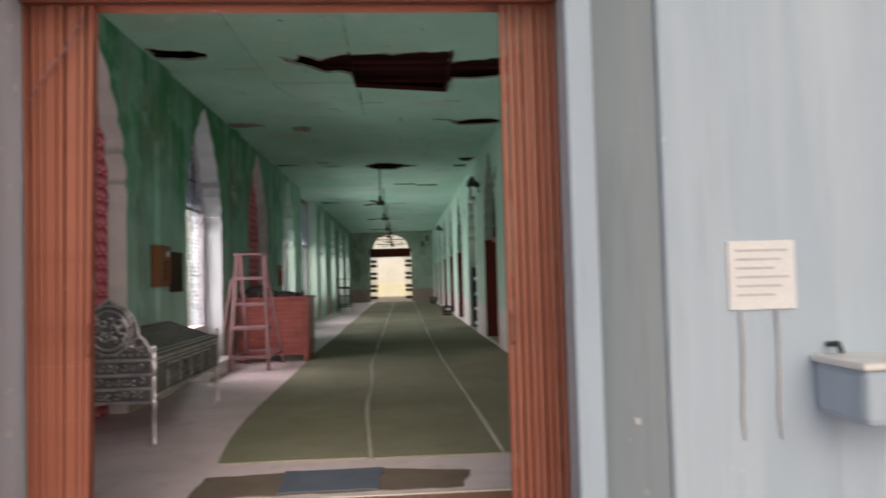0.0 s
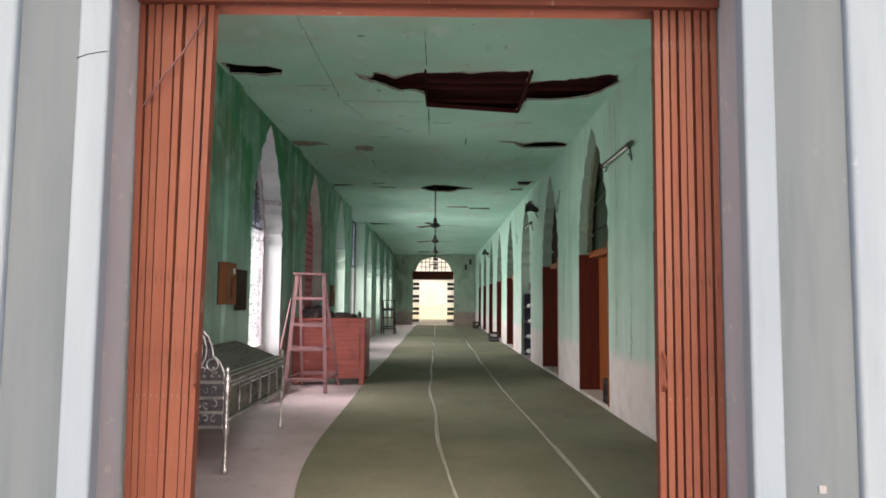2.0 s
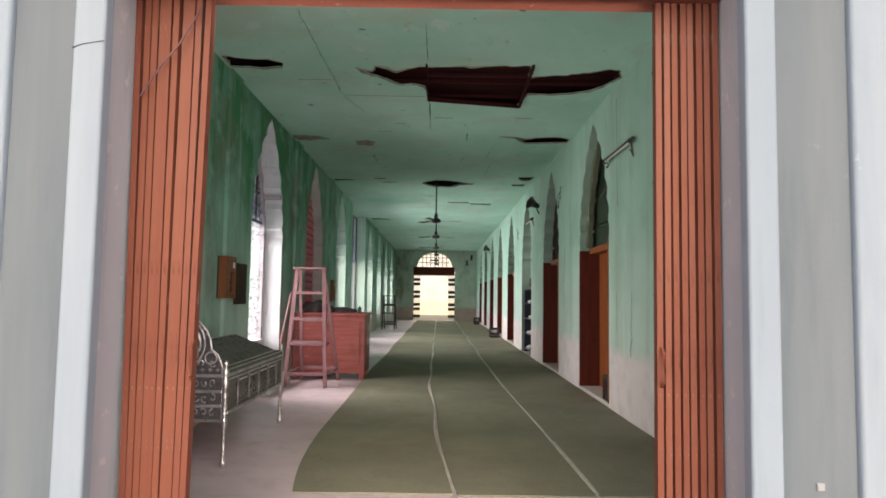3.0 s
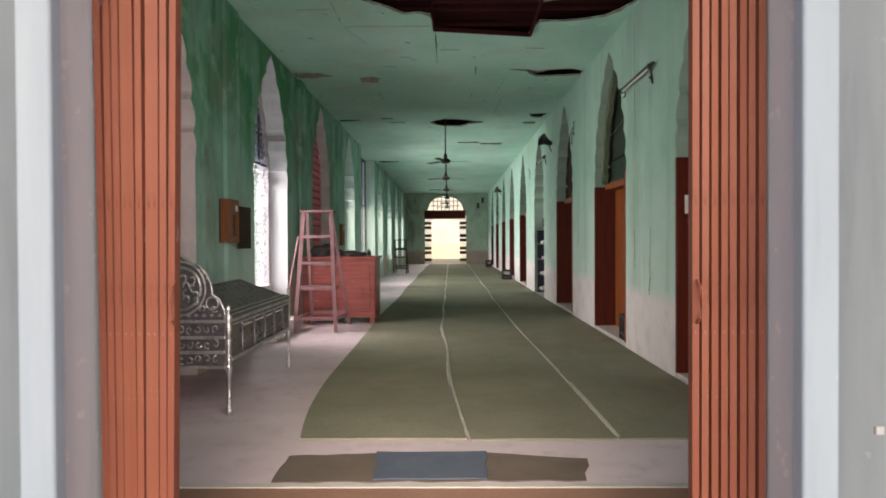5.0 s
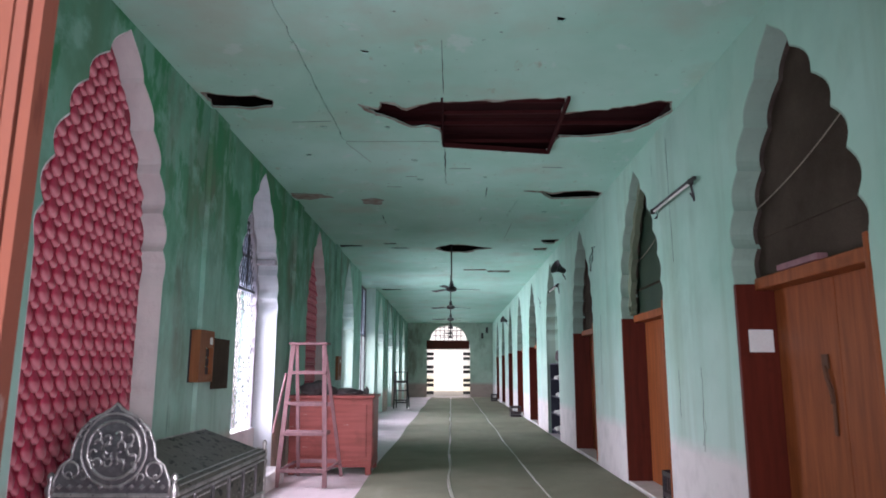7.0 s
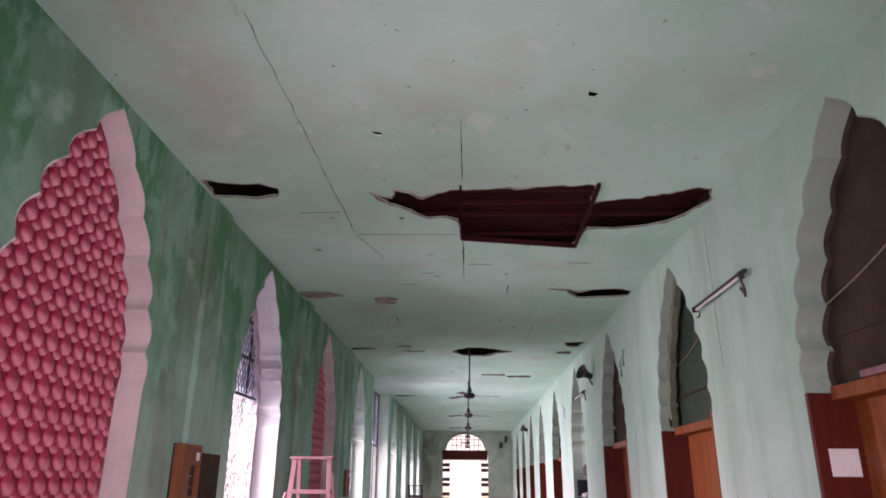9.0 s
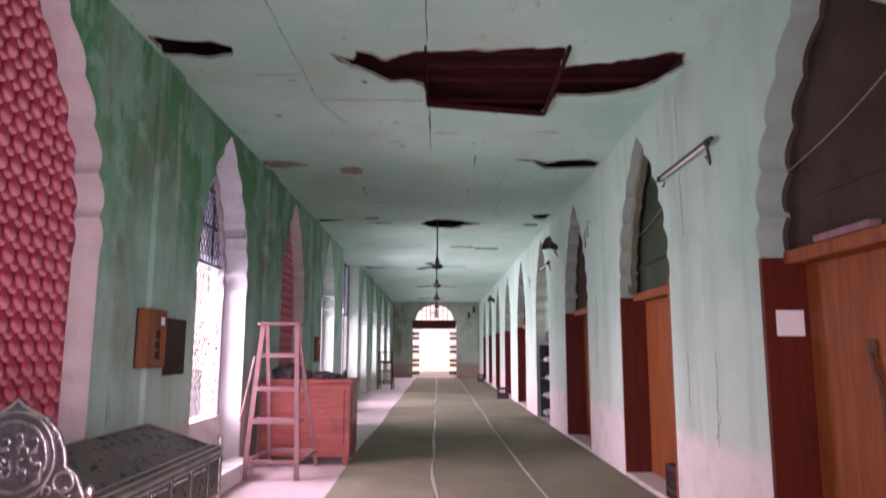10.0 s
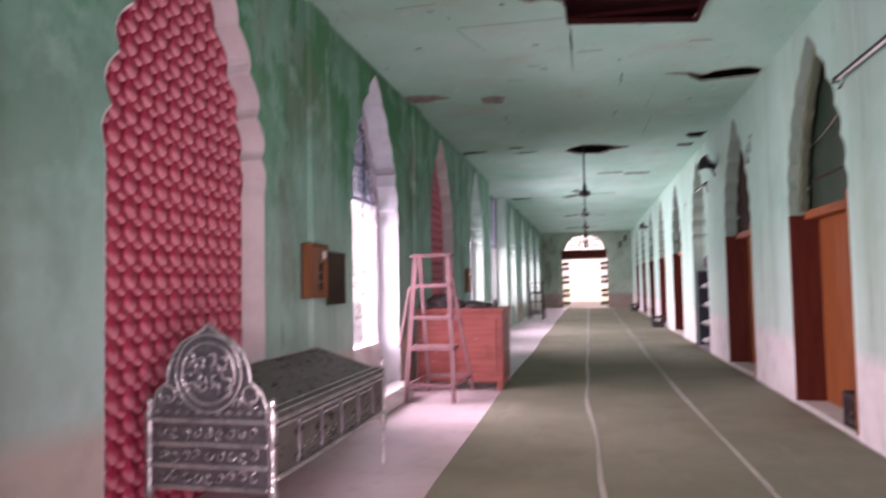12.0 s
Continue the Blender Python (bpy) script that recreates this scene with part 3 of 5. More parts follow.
for cx, cy in ((-1.28, 8.12), (-1.05, 9.25), (-2.30, 9.05), (-1.02, 10.1), (-1.95, 8.1), (-0.15, 10.0), (0.02, 8.95), (-0.35, 12.1), (-1.1, 12.6), (0.9, 12.0), (-0.2, 13.4),
               (-1.5, 16.2), (0.5, 16.5), (-0.1, 20.2), (0.7, 22.4), (-1.4, 19.4), (0.2, 5.9), (-1.3, 6.4), (-1.25, 14.2), (-0.95, 15.9), (-1.2, 16.6), (-0.75, 17.4), (-1.0, 17.9), (-0.85, 18.6), (0.5, 14.4), (0.9, 15.0), (-1.6, 13.4), (0.15, 13.0), (-2.2, 12.9)):
    w, h = rng.uniform(0.03, 0.055), rng.uniform(0.025, 0.055)
    holes.append(ragged([(cx - w, cy - h), (cx + w, cy - h * 0.4), (cx + w * 0.6, cy + h), (cx - w * 0.5, cy + h * 0.7)], 0.008, 0.03, int(cx * 100) + 500))
sheet = [(XL - 0.3, Y0 - 0.3), (XR + 0.3, Y0 - 0.3), (XR + 0.3, Y1 + 0.3), (XL - 0.3, Y1 + 0.3), (XL - 0.3, BAY1 + 0.05), (XL - 0.55, BAY1 + 0.05), (XL - 0.55, BAY0 - 0.05), (XL - 0.3, BAY0 - 0.05)]
tagged(part("ceiling", slab(sheet, holes, lambda u, v, d: (u, v, HC + d), 0.016), M_CEIL), "mint-painted ceiling boards, torn and sagging in places", "ceiling", kind="structure")
joints = bmesh.new()
for x0, y0, x1, y1, w in ((-1.78, 8.56, -0.74, 8.57, 0.015), (-2.25, 7.95, -1.84, 7.93, 0.015), (-0.62, 9.6, -0.35, 9.6, 0.03), (-1.5, 10.45, -1.3, 10.46, 0.02), (0.55, 9.55, 0.8, 9.57, 0.03),
                          (-1.2, 9.95, -1.05, 9.96, 0.03), (0.45, 12.9, 0.42, 14.2, 0.012), (-1.79, 8.6, -1.6, 9.3, 0.008)):
    beam(joints, (x0, y0, HC - 0.001), (x1, y1, HC - 0.001), w * 0.55, 0.003)
tagged(part("open_joint", joints, M_INKDARK, bpy.data.objects["ceiling"]), kind="stuff")
# curled, stained lips hanging along the torn edges
edge = bmesh.new()
rng = random.Random(33)
for lp in holes[:8]:
    cx, cy = sum(p[0] for p in lp) / len(lp), sum(p[1] for p in lp) / len(lp)
    cols = []
    for x, y in lp:
        drop = 0.003 + 0.024 * max(0.0, noise.noise(Vector((x * 3.1, y * 3.1, 1.0))) + 0.15) + rng.uniform(0, 0.006)
        out = Vector((x - cx, y - cy)).normalized() * rng.uniform(0.003, 0.016)
        cols.append([edge.verts.new(p) for p in ((x + out.x, y + out.y, HC - 0.0015), (x, y, HC - drop), (x - out.x * 0.15, y - out.y * 0.15, HC - drop + 0.006), (x, y, HC + 0.012))])
    for a, b in zip(cols, cols[1:] + cols[:1]):
        for i in range(3):
            edge.faces.new((a[i], a[i + 1], b[i + 1], b[i]))
bmesh.ops.recalc_face_normals(edge, faces=edge.faces)
tagged(part("torn_edge", edge, M_STAIN, bpy.data.objects["ceiling"]), kind="stuff")
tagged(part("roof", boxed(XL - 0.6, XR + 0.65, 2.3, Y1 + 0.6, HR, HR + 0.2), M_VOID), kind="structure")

# Dark strips added above the ceiling, so its holes don't show green wall.
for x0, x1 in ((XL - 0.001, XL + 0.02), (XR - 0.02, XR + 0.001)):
    tagged(part("dark_void_strip", boxed(x0, x1, Y0, Y1, HC + 0.03, HR - 0.002), M_VOID), kind="structure")

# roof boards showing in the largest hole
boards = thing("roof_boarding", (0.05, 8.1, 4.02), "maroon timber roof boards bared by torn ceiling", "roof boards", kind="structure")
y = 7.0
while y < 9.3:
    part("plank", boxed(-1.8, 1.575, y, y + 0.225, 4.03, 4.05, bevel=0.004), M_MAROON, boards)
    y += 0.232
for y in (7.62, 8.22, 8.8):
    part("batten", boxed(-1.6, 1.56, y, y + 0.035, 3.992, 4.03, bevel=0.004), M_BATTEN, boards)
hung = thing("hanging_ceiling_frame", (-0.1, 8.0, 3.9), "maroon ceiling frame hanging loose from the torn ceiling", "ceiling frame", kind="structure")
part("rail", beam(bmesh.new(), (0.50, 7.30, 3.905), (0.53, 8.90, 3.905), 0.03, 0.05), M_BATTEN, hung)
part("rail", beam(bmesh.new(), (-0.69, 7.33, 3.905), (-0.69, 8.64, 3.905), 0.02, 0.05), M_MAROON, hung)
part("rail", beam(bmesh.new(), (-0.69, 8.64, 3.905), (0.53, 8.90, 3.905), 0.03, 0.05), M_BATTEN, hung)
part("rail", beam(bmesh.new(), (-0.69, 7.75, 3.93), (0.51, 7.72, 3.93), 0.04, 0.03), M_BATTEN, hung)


# ---- west side: sills, screens ----
def pilaster(y):
    tagged(part("pilaster", boxed(XL - 0.01, XL + 0.045, y - 0.22, y + 0.22, 0.0, HC - 0.002, bevel=0.008), M_LEFT), "flat green plaster pilaster on the wall", "pilaster", "wall pilasters", "structure")


for k in (0, 1, 2, 5, 6, 7):
    pilaster((LEFT[k] + LEFT[k + 1]) / 2 + 0.05)


def reveal_lining(c, wall_x, side, t, mat, shape=ARCH):
    """Plaster skin of an arch reveal, a hand's breadth thick in the wall's depth."""
    outer = arch_notch(c, shape)
    inner = [(c + (u - c) * 0.985, v - (0.012 if v > 2.0 else 0)) for u, v in outer]
    bm = bmesh.new()
    cols = []
    for (u, v), (p, q) in zip(outer, inner):
        cols.append([bm.verts.new((wall_x + side * 0.004, p, q)), bm.verts.new((wall_x + side * t, p, q)), bm.verts.new((wall_x + side * t, u, v)), bm.verts.new((wall_x + side * 0.004, u, v))])
    for a, b in zip(cols, cols[1:]):
        for i in range(4):
            bm.faces.new((a[i], a[(i + 1) % 4], b[(i + 1) % 4], b[i]))
    bmesh.ops.recalc_face_normals(bm, faces=bm.faces)
    return tagged(part("arch_reveal", bm, mat), "pale plaster reveal of the cusped arch", "reveal", "arch reveals", "structure")


for k, c in enumerate(LEFT):
    if k != 4:
        reveal_lining(c, XL, -1, 0.46, M_LAVENDER if k == 1 else M_REVEAL if k < 3 else M_MINTREVEAL)
for y0, y1 in ((BAY0 - 0.001, BAY0 + 0.012), (BAY1 - 0.012, BAY1 + 0.001)):
    tagged(part("bay_reveal", boxed(XL - 0.46, XL - 0.004, y0, y1, 0.0, HC - 0.003), M_MINTREVEAL), "pale mint plaster side of the open bay", "reveal", "bay reveals", "structure")
# impost moulding across the reveal of the first window, its shadow band put into the grey
for y0, y1 in ((LEFT[1] + 0.69, LEFT[1] + 0.80), (LEFT[1] - 0.80, LEFT[1] - 0.69)):
    tagged(part("impost", boxed(XL - 0.27, XL - 0.01, y0, y1, 2.79, 2.86, bevel=0.012), M_RIM), "small grey plaster impost on the window reveal", "moulding", "window imposts", "structure")

SX = XL - 0.31


def inside_arch(u, z, half=HALF - 0.03, z0=2.10, z1=3.84):
    if z < z0:
        return abs(u) < half
    return z < z1 and abs(u) < half * (1 - ((z - z0) / (z1 - z0)) ** 2.2)


def scale_mesh(w, h, d):
    """A drop, flush at its top, whose rounded lower tip stands out from the backing."""
    bm = bmesh.new()
    rows = ((1.0, 0.14, 0.0), (0.6, 0.54, 0.16), (0.2, 0.88, 0.38), (-0.1, 1.0, 0.64), (-0.45, 0.84, 0.92), (-0.78, 0.42, 1.0), (-1.0, 0.04, 0.78))
    grid = [[bm.verts.new((d * s * (1 - 0.55 * u * u), u * wide * w / 2, v * h / 2)) for u in (-1, -0.5, 0, 0.5, 1)] for v, wide, s in rows]
    back = [[bm.verts.new((0, u * wide * w / 2 * 0.9, v * h / 2)) for u in (-1, 1)] for v, wide, s in rows]
    for p, q in zip(grid, grid[1:]):
        for i in range(4):
            bm.faces.new((p[i], p[i + 1], q[i + 1], q[i]))
    for i in range(len(rows) - 1):
        bm.faces.new((back[i][0], grid[i][0], grid[i + 1][0], back[i + 1][0]))
        bm.faces.new((back[i][1], grid[i][4], grid[i + 1][4], back[i + 1][1]))
    bm.faces.new([back[-1][0]] + grid[-1] + [back[-1][1]])
    bmesh.ops.recalc_face_normals(bm, faces=bm.faces)
    # Height on the scale, which drives the painted tip highlight.
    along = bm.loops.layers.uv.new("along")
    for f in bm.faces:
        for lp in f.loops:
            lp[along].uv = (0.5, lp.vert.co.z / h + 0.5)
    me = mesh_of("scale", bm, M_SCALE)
    me.polygons.foreach_set("use_smooth", [True] * len(me.polygons))
    return me


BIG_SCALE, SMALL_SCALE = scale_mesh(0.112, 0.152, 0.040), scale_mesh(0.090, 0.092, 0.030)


def scale_screen(c, singly):
    """Rows of large and small scales on an arched board; singly counts those built apart."""
    sx = XL - 0.19
    s = thing("scale_screen", (sx, c, 0), "glossy red screen of drop-shaped scales filling the arch", "screen", "red arch screens")
    part("backing", slab(arch_panel(c, ARCH, 0.0), [], lambda u, v, d: (sx - d, u, v), 0.03), M_REDBACK, s, "dark red backing board")
    rest = bmesh.new()
    rest.loops.layers.uv.new("along")
    row, made = 0, 0
    z = 0.10
    while z < 3.75:
        big = row % 2 == 0
        for i in range(-7, 8):
            u = i * 0.145 + (0.0 if big else 0.0725)
            if not inside_arch(u, z, HALF - 0.015):
                continue
            at = pose(sx + 0.001, c + u, z, random.uniform(-4, 4))
            if made < singly and z > 0.45:
                ob = new("scale", BIG_SCALE if big else SMALL_SCALE)
                ob.parent = s
                ob.matrix_parent_inverse = world_of(s).inverted()
                ob.matrix_basis = at
                made += 1
            else:
                n0 = len(rest.verts)
                rest.from_mesh(BIG_SCALE if big else SMALL_SCALE)
                rest.verts.ensure_lookup_table()
                bmesh.ops.transform(rest, matrix=at, verts=rest.verts[n0:])
        z += 0.068
        row += 1
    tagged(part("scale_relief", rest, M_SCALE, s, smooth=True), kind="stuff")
    return s


# Blue-grey pane added behind the upper lattice to block part of the lamp light.
def dimming_pane():
    s = Shade("blue_grey_dimming_pane", 0.5, 0.0, 0.3)
    out = s.t.nodes["Material Output"]
    tone = s.mix(s.span(s.noise(3.0, 5), 0.4, 0.6), (0.70, 0.73, 0.80), (0.55, 0.58, 0.65))
    haze = s.node("ShaderNodeBsdfTranslucent", Color=tone)
    clear = s.node("ShaderNodeBsdfTransparent", Color=(0.66, 0.70, 0.78, 1))
    both = s.t.nodes.new("ShaderNodeMixShader")
    s.t.links.new(s.span(s.noise(6.0, 5), 0.35, 0.65, 0.25, 0.55), both.inputs[0])
    s.t.links.new(clear.outputs[0], both.inputs[1])
    s.t.links.new(haze.outputs[0], both.inputs[2])
    s.t.links.new(both.outputs[0], out.inputs["Surface"])
    return s.m


M_PANE = dimming_pane()


def bay_window(k, y0, y1):
    """A wide straight-headed window closing the open bay, with lattice from parapet to ceiling."""
    c = (y0 + y1) / 2
    w = thing(f"window_{k}", (SX, c, 0.66), "wide bay window with iron lattice reaching the ceiling", "window", "lattice windows", "structure")
    for z in (0.68, 2.42, HC - 0.06):
        part("window_frame", boxed(SX - 0.02, SX + 0.02, y0 + 0.014, y1 - 0.014, z - 0.02, z + 0.02), M_IRON, w)
    for i in range(5):
        y = y0 + 0.04 + (y1 - y0 - 0.08) * i / 4
        part("mullion", boxed(SX - 0.016, SX + 0.016, y - 0.018, y + 0.018, 0.70, HC - 0.08), M_IRON, w)
    bars = bmesh.new()
    for sgn in (-1, 1):
        for i in range(-11, 20):
            a = y0 + i * 0.20
            f0, f1 = (max(0.0, (y0 - a) / 1.3), min(1.0, (y1 - a) / 1.3)) if sgn > 0 else (max(0.0, (a - y1) / 1.3), min(1.0, (a - y0) / 1.3))
            if f1 - f0 > 0.05:
                beam(bars, (SX + 0.005 * sgn, a + sgn * 1.3 * f0, 0.7 + 3.12 * f0), (SX + 0.005 * sgn, a + sgn * 1.3 * f1, 0.7 + 3.12 * f1), 0.009, 0.005, (1, 0, 0))
    part("lattice", bars, M_LATTICE, w)
    part("pane", boxed(SX - 0.034, SX - 0.028, y0 + 0.014, y1 - 0.014, 2.44, HC - 0.08), M_PANE, w, "added blue-grey pane dimming the upper window")
    part("window_sill", boxed(XL - 0.455, XL - 0.235, y0 + 0.014, y1 - 0.014, 0.0, 0.65, bevel=0.01), M_REVEAL, w)
    return w


def lattice_window(k, c, singly):
    """Iron lattice above, pale pierced screen below, on a low parapet."""
    w = thing(f"window_{k}", (SX, c, 0.66), "arched window with dark iron lattice and pale pierced screen", "window", "lattice windows", "structure")
    bm = bmesh.new()
    for z in (2.42, 2.86, 3.3):
        box(bm, SX - 0.012, SX + 0.012, c - HALF, c + HALF, z - 0.014, z + 0.014)
    for u in (-0.45, 0.0, 0.45):
        box(bm, SX - 0.01, SX + 0.01, c + u - 0.01, c + u + 0.01, 2.42, 3.86)
    part("window_frame", bm, M_IRON, w)
    iron = bmesh.new()
    pitch = 0.10
    for sgn in (-1, 1):
        i = -22
        while i < 23:
            u0 = i * pitch
            a, b = (u0, 2.43), (u0 + sgn * 0.85, 3.86)
            pts = []
            for q in range(25):
                f = q / 24
                u, z = a[0] + (b[0] - a[0]) * f, a[1] + (b[1] - a[1]) * f
                if inside_arch(u, z, HALF + 0.02):
                    pts.append((u, z))
            if len(pts) > 2:
                p, q = (SX + 0.006 * sgn, c + pts[0][0], pts[0][1]), (SX + 0.006 * sgn, c + pts[-1][0], pts[-1][1])
                if singly:
                    part("lattice_strip", beam(bmesh.new(), p, q, 0.010, 0.006, (1, 0, 0)), M_IRON, w)
                else:
                    beam(iron, p, q, 0.009, 0.006, (1, 0, 0))
            i += 1
    if singly:
        iron.free()
    else:
        part("lattice", iron, M_IRON, w)
    outer = arch_notch(c, ARCH, 0.66, HALF)
    inner = [(c + (u - c) * 0.90, v - (0.10 if v > 2.0 else 0)) for u, v in outer]
    rim = bmesh.new()
    cols = [[rim.verts.new((x, p[0], p[1])) for x, p in ((SX - 0.04, o), (SX + 0.045, o), (SX + 0.045, i), (SX - 0.04, i))] for o, i in zip(outer, inner)]
    for p, q in zip(cols, cols[1:]):
        for j in range(4):
            rim.faces.new((p[j], p[(j + 1) % 4], q[(j + 1) % 4], q[j]))
    bmesh.ops.recalc_face_normals(rim, faces=rim.faces)
    part("inner_arch", rim, M_RIM, w, "plaster rim round the screen, greyed for its shade")
    pale = bmesh.new()
    for sgn in (-1, 1):
        for i in range(-36, 37):
            u0 = i * 0.085
            pts = [(u0 + sgn * 1.2 * f / 24, 0.68 + 1.73 * f / 24) for f in range(25)]
            pts = [p for p in pts if abs(p[0]) < HALF]
            if len(pts) > 2:
                beam(pale, (SX + 0.005 * sgn, c + pts[0][0], pts[0][1]), (SX + 0.005 * sgn, c + pts[-1][0], pts[-1][1]), 0.011, 0.005, (1, 0, 0))
    part("pierced_screen", pale, M_LATTICE, w, "grey painted pierced screen")
    # Flecks added on the screen for the greenish leaf specks behind it.
    flecks = bmesh.new()
    r = random.Random(k + 70)
    for j in range(22):
        for i in range(-12, 13):
            u, z = i * 0.07 + 0.035 * (j % 2) + r.uniform(-0.03, 0.03), 0.75 + 0.076 * j + r.uniform(-0.035, 0.035)
            if abs(u) < HALF - 0.03 and r.random() < 0.15 + (0.25 + 0.40 * (z - 0.7)) * (noise.noise(Vector((u * 1.3, z * 1.7, k * 3.1))) > -0.02):
                box(flecks, SX + 0.008, SX + 0.014, c + u - 0.008, c + u + 0.008, z - 0.020, z + 0.018)
    tagged(part("green_flecks", flecks, M_ARCHDARK, w), kind="stuff")
    part("pane", slab(arch_panel(c, ARCH, 2.44), [], lambda u, v, d: (SX - 0.034 + d, u, v), 0.006), M_PANE, w, "added blue-grey pane dimming the upper window")
    part("window_sill", boxed(XL - 0.455, XL - 0.235, c - HALF + 0.012, c + HALF - 0.012, 0.0, 0.65, bevel=0.01), M_REVEAL, w)
    return w


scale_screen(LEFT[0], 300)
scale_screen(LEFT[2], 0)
n = 1
for k in (1, 3, 4, 5, 6, 7, 8):
    if k == 4:
        bay_window(n, BAY0, BAY1)
    else:
        lattice_window(n, LEFT[k], k == 1)
    n += 1
tagged(part("wall_step", boxed(XL - 0.02, XL + 0.24, LEFT[1] - 0.75, LEFT[1] + 0.62, 0.0, 0.19, bevel=0.012), M_REVEAL), kind="structure")


# ---- east side: doors in the arches ----
def door(k, c):
    near, far = c - HALF, c + HALF
    d = thing(f"door_{k + 1}", (1.98, c, 0.03), "closed brown wooden door under a dusty arched fanlight", "door", "doors along the hall", "structure")
    part("sill", boxed(1.605, 1.99, near + 0.003, far - 0.003, 0.0, 0.05, bevel=0.008), M_PALE, d)
    leaf_m = M_DOOR if k < 3 else M_DOORDARK
    for a, b in ((near + 0.05, c - 0.004), (c + 0.004, far - 0.05)):
        part("leaf", boxed(1.885, 1.925, a, b, 0.052, 2.0, bevel=0.004), leaf_m, d)
    part("jamb_lining", boxed(1.592, 1.94, far - 0.045, far - 0.004, 0.05, 2.05, bevel=0.006), M_DOORDARK, d, "dark red-brown jamb lining")
    part("jamb_lining", boxed(1.592, 1.94, near + 0.004, near + 0.045, 0.05, 2.12, bevel=0.006), M_DOOR, d)
    part("lintel", boxed(1.74, 1.94, near + 0.05, far - 0.05, 2.0, 2.09, bevel=0.008), M_DOOR, d)
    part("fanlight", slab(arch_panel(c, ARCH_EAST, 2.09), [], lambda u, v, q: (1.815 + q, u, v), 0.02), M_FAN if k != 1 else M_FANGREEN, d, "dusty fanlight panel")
    bm = bmesh.new()
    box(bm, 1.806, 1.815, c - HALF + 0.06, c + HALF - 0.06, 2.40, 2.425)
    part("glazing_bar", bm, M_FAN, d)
    outer = [(u, v) for u, v in arch_notch(c, ARCH_EAST, 2.09) if v >= 2.06]
    inner = [(c + (u - c) * 0.98, v - (0.02 if v > 2.2 else 0)) for u, v in outer]
    rim = bmesh.new()
    cols = [[rim.verts.new((x, p[0], p[1])) for x, p in ((1.770, o), (1.813, o), (1.813, i), (1.785, i))] for o, i in zip(outer, inner)]
    for p, q in zip(cols, cols[1:]):
        for j in range(4):
            rim.faces.new((p[j], p[(j + 1) % 4], q[(j + 1) % 4], q[j]))
    bmesh.ops.recalc_face_normals(rim, faces=rim.faces)
    part("fanlight_frame", rim, M_FRAME, d, "dusty brown frame following the cusps")
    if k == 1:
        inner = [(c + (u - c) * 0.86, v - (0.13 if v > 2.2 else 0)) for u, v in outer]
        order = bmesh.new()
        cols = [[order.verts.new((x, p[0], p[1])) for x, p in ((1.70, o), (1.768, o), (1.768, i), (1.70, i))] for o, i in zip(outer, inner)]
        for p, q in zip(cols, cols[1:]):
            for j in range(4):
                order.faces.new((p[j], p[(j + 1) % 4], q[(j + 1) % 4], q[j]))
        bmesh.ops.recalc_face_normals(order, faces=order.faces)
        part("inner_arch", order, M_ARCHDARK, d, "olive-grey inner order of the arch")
    return d


for k, c in enumerate(RIGHT):
    if k != 3:
        door(k, c)
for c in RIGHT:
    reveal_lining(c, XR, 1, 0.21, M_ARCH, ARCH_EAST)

# latch of the first door
latch = thing("door_latch", (1.97, RIGHT[0] + 0.16, 1.25), "old iron hasp and drop bolt on the door", "latch")
ly = RIGHT[0] + 0.16
part("plate", boxed(1.868, 1.878, ly - 0.03, ly + 0.05, 1.40, 1.50, bevel=0.004), M_LATCH, latch)
part("hasp", tube(bmesh.new(), [(1.865, ly + 0.01, 1.42), (1.858, ly - 0.02, 1.34), (1.862, ly - 0.05, 1.27), (1.866, ly - 0.05, 1.18)], 0.016, 6), M_LATCH, latch)
part("drop_bolt", boxed(1.866, 1.878, ly - 0.065, ly - 0.035, 0.98, 1.24, bevel=0.004), M_LATCH, latch)

# notice on the jamb of the first door
far = RIGHT[0] + HALF
tagged(part("paper_notice", boxed(1.667, 1.853, far - 0.0485, far - 0.0465, 1.53, 1.70), M_PAPER), "blank white paper notice stuck on the dark jamb", "notice")
# pale plank lying on the lintel
tagged(part("short_plank", boxed(1.725, 1.80, RIGHT[0] - 0.12, RIGHT[0] + 0.42, 2.091, 2.135, bevel=0.006), M_LADDER), "short pale wooden plank lying on the door lintel", "plank")
# rope across the fanlight
rope = [(1.78, RIGHT[0] + 0.80 - 1.5 * f, 2.62 + 0.42 * f - 0.05 * math.sin(math.pi * f)) for f in [i / 12 for i in range(13)]]
tagged(part("rope", tube(bmesh.new(), rope, 0.0045, 6), M_ROPE), "pale frayed rope slung across the dark fanlight", "rope")
rope = [(1.78, RIGHT[1] + 0.75 - 1.3 * f, 2.75 + 0.28 * f - 0.05 * math.sin(math.pi * f)) for f in [i / 12 for i in range(13)]]
tagged(part("rope", tube(bmesh.new(), rope, 0.0042, 6), M_ROPE), "pale rope slung across the green fanlight", "rope")


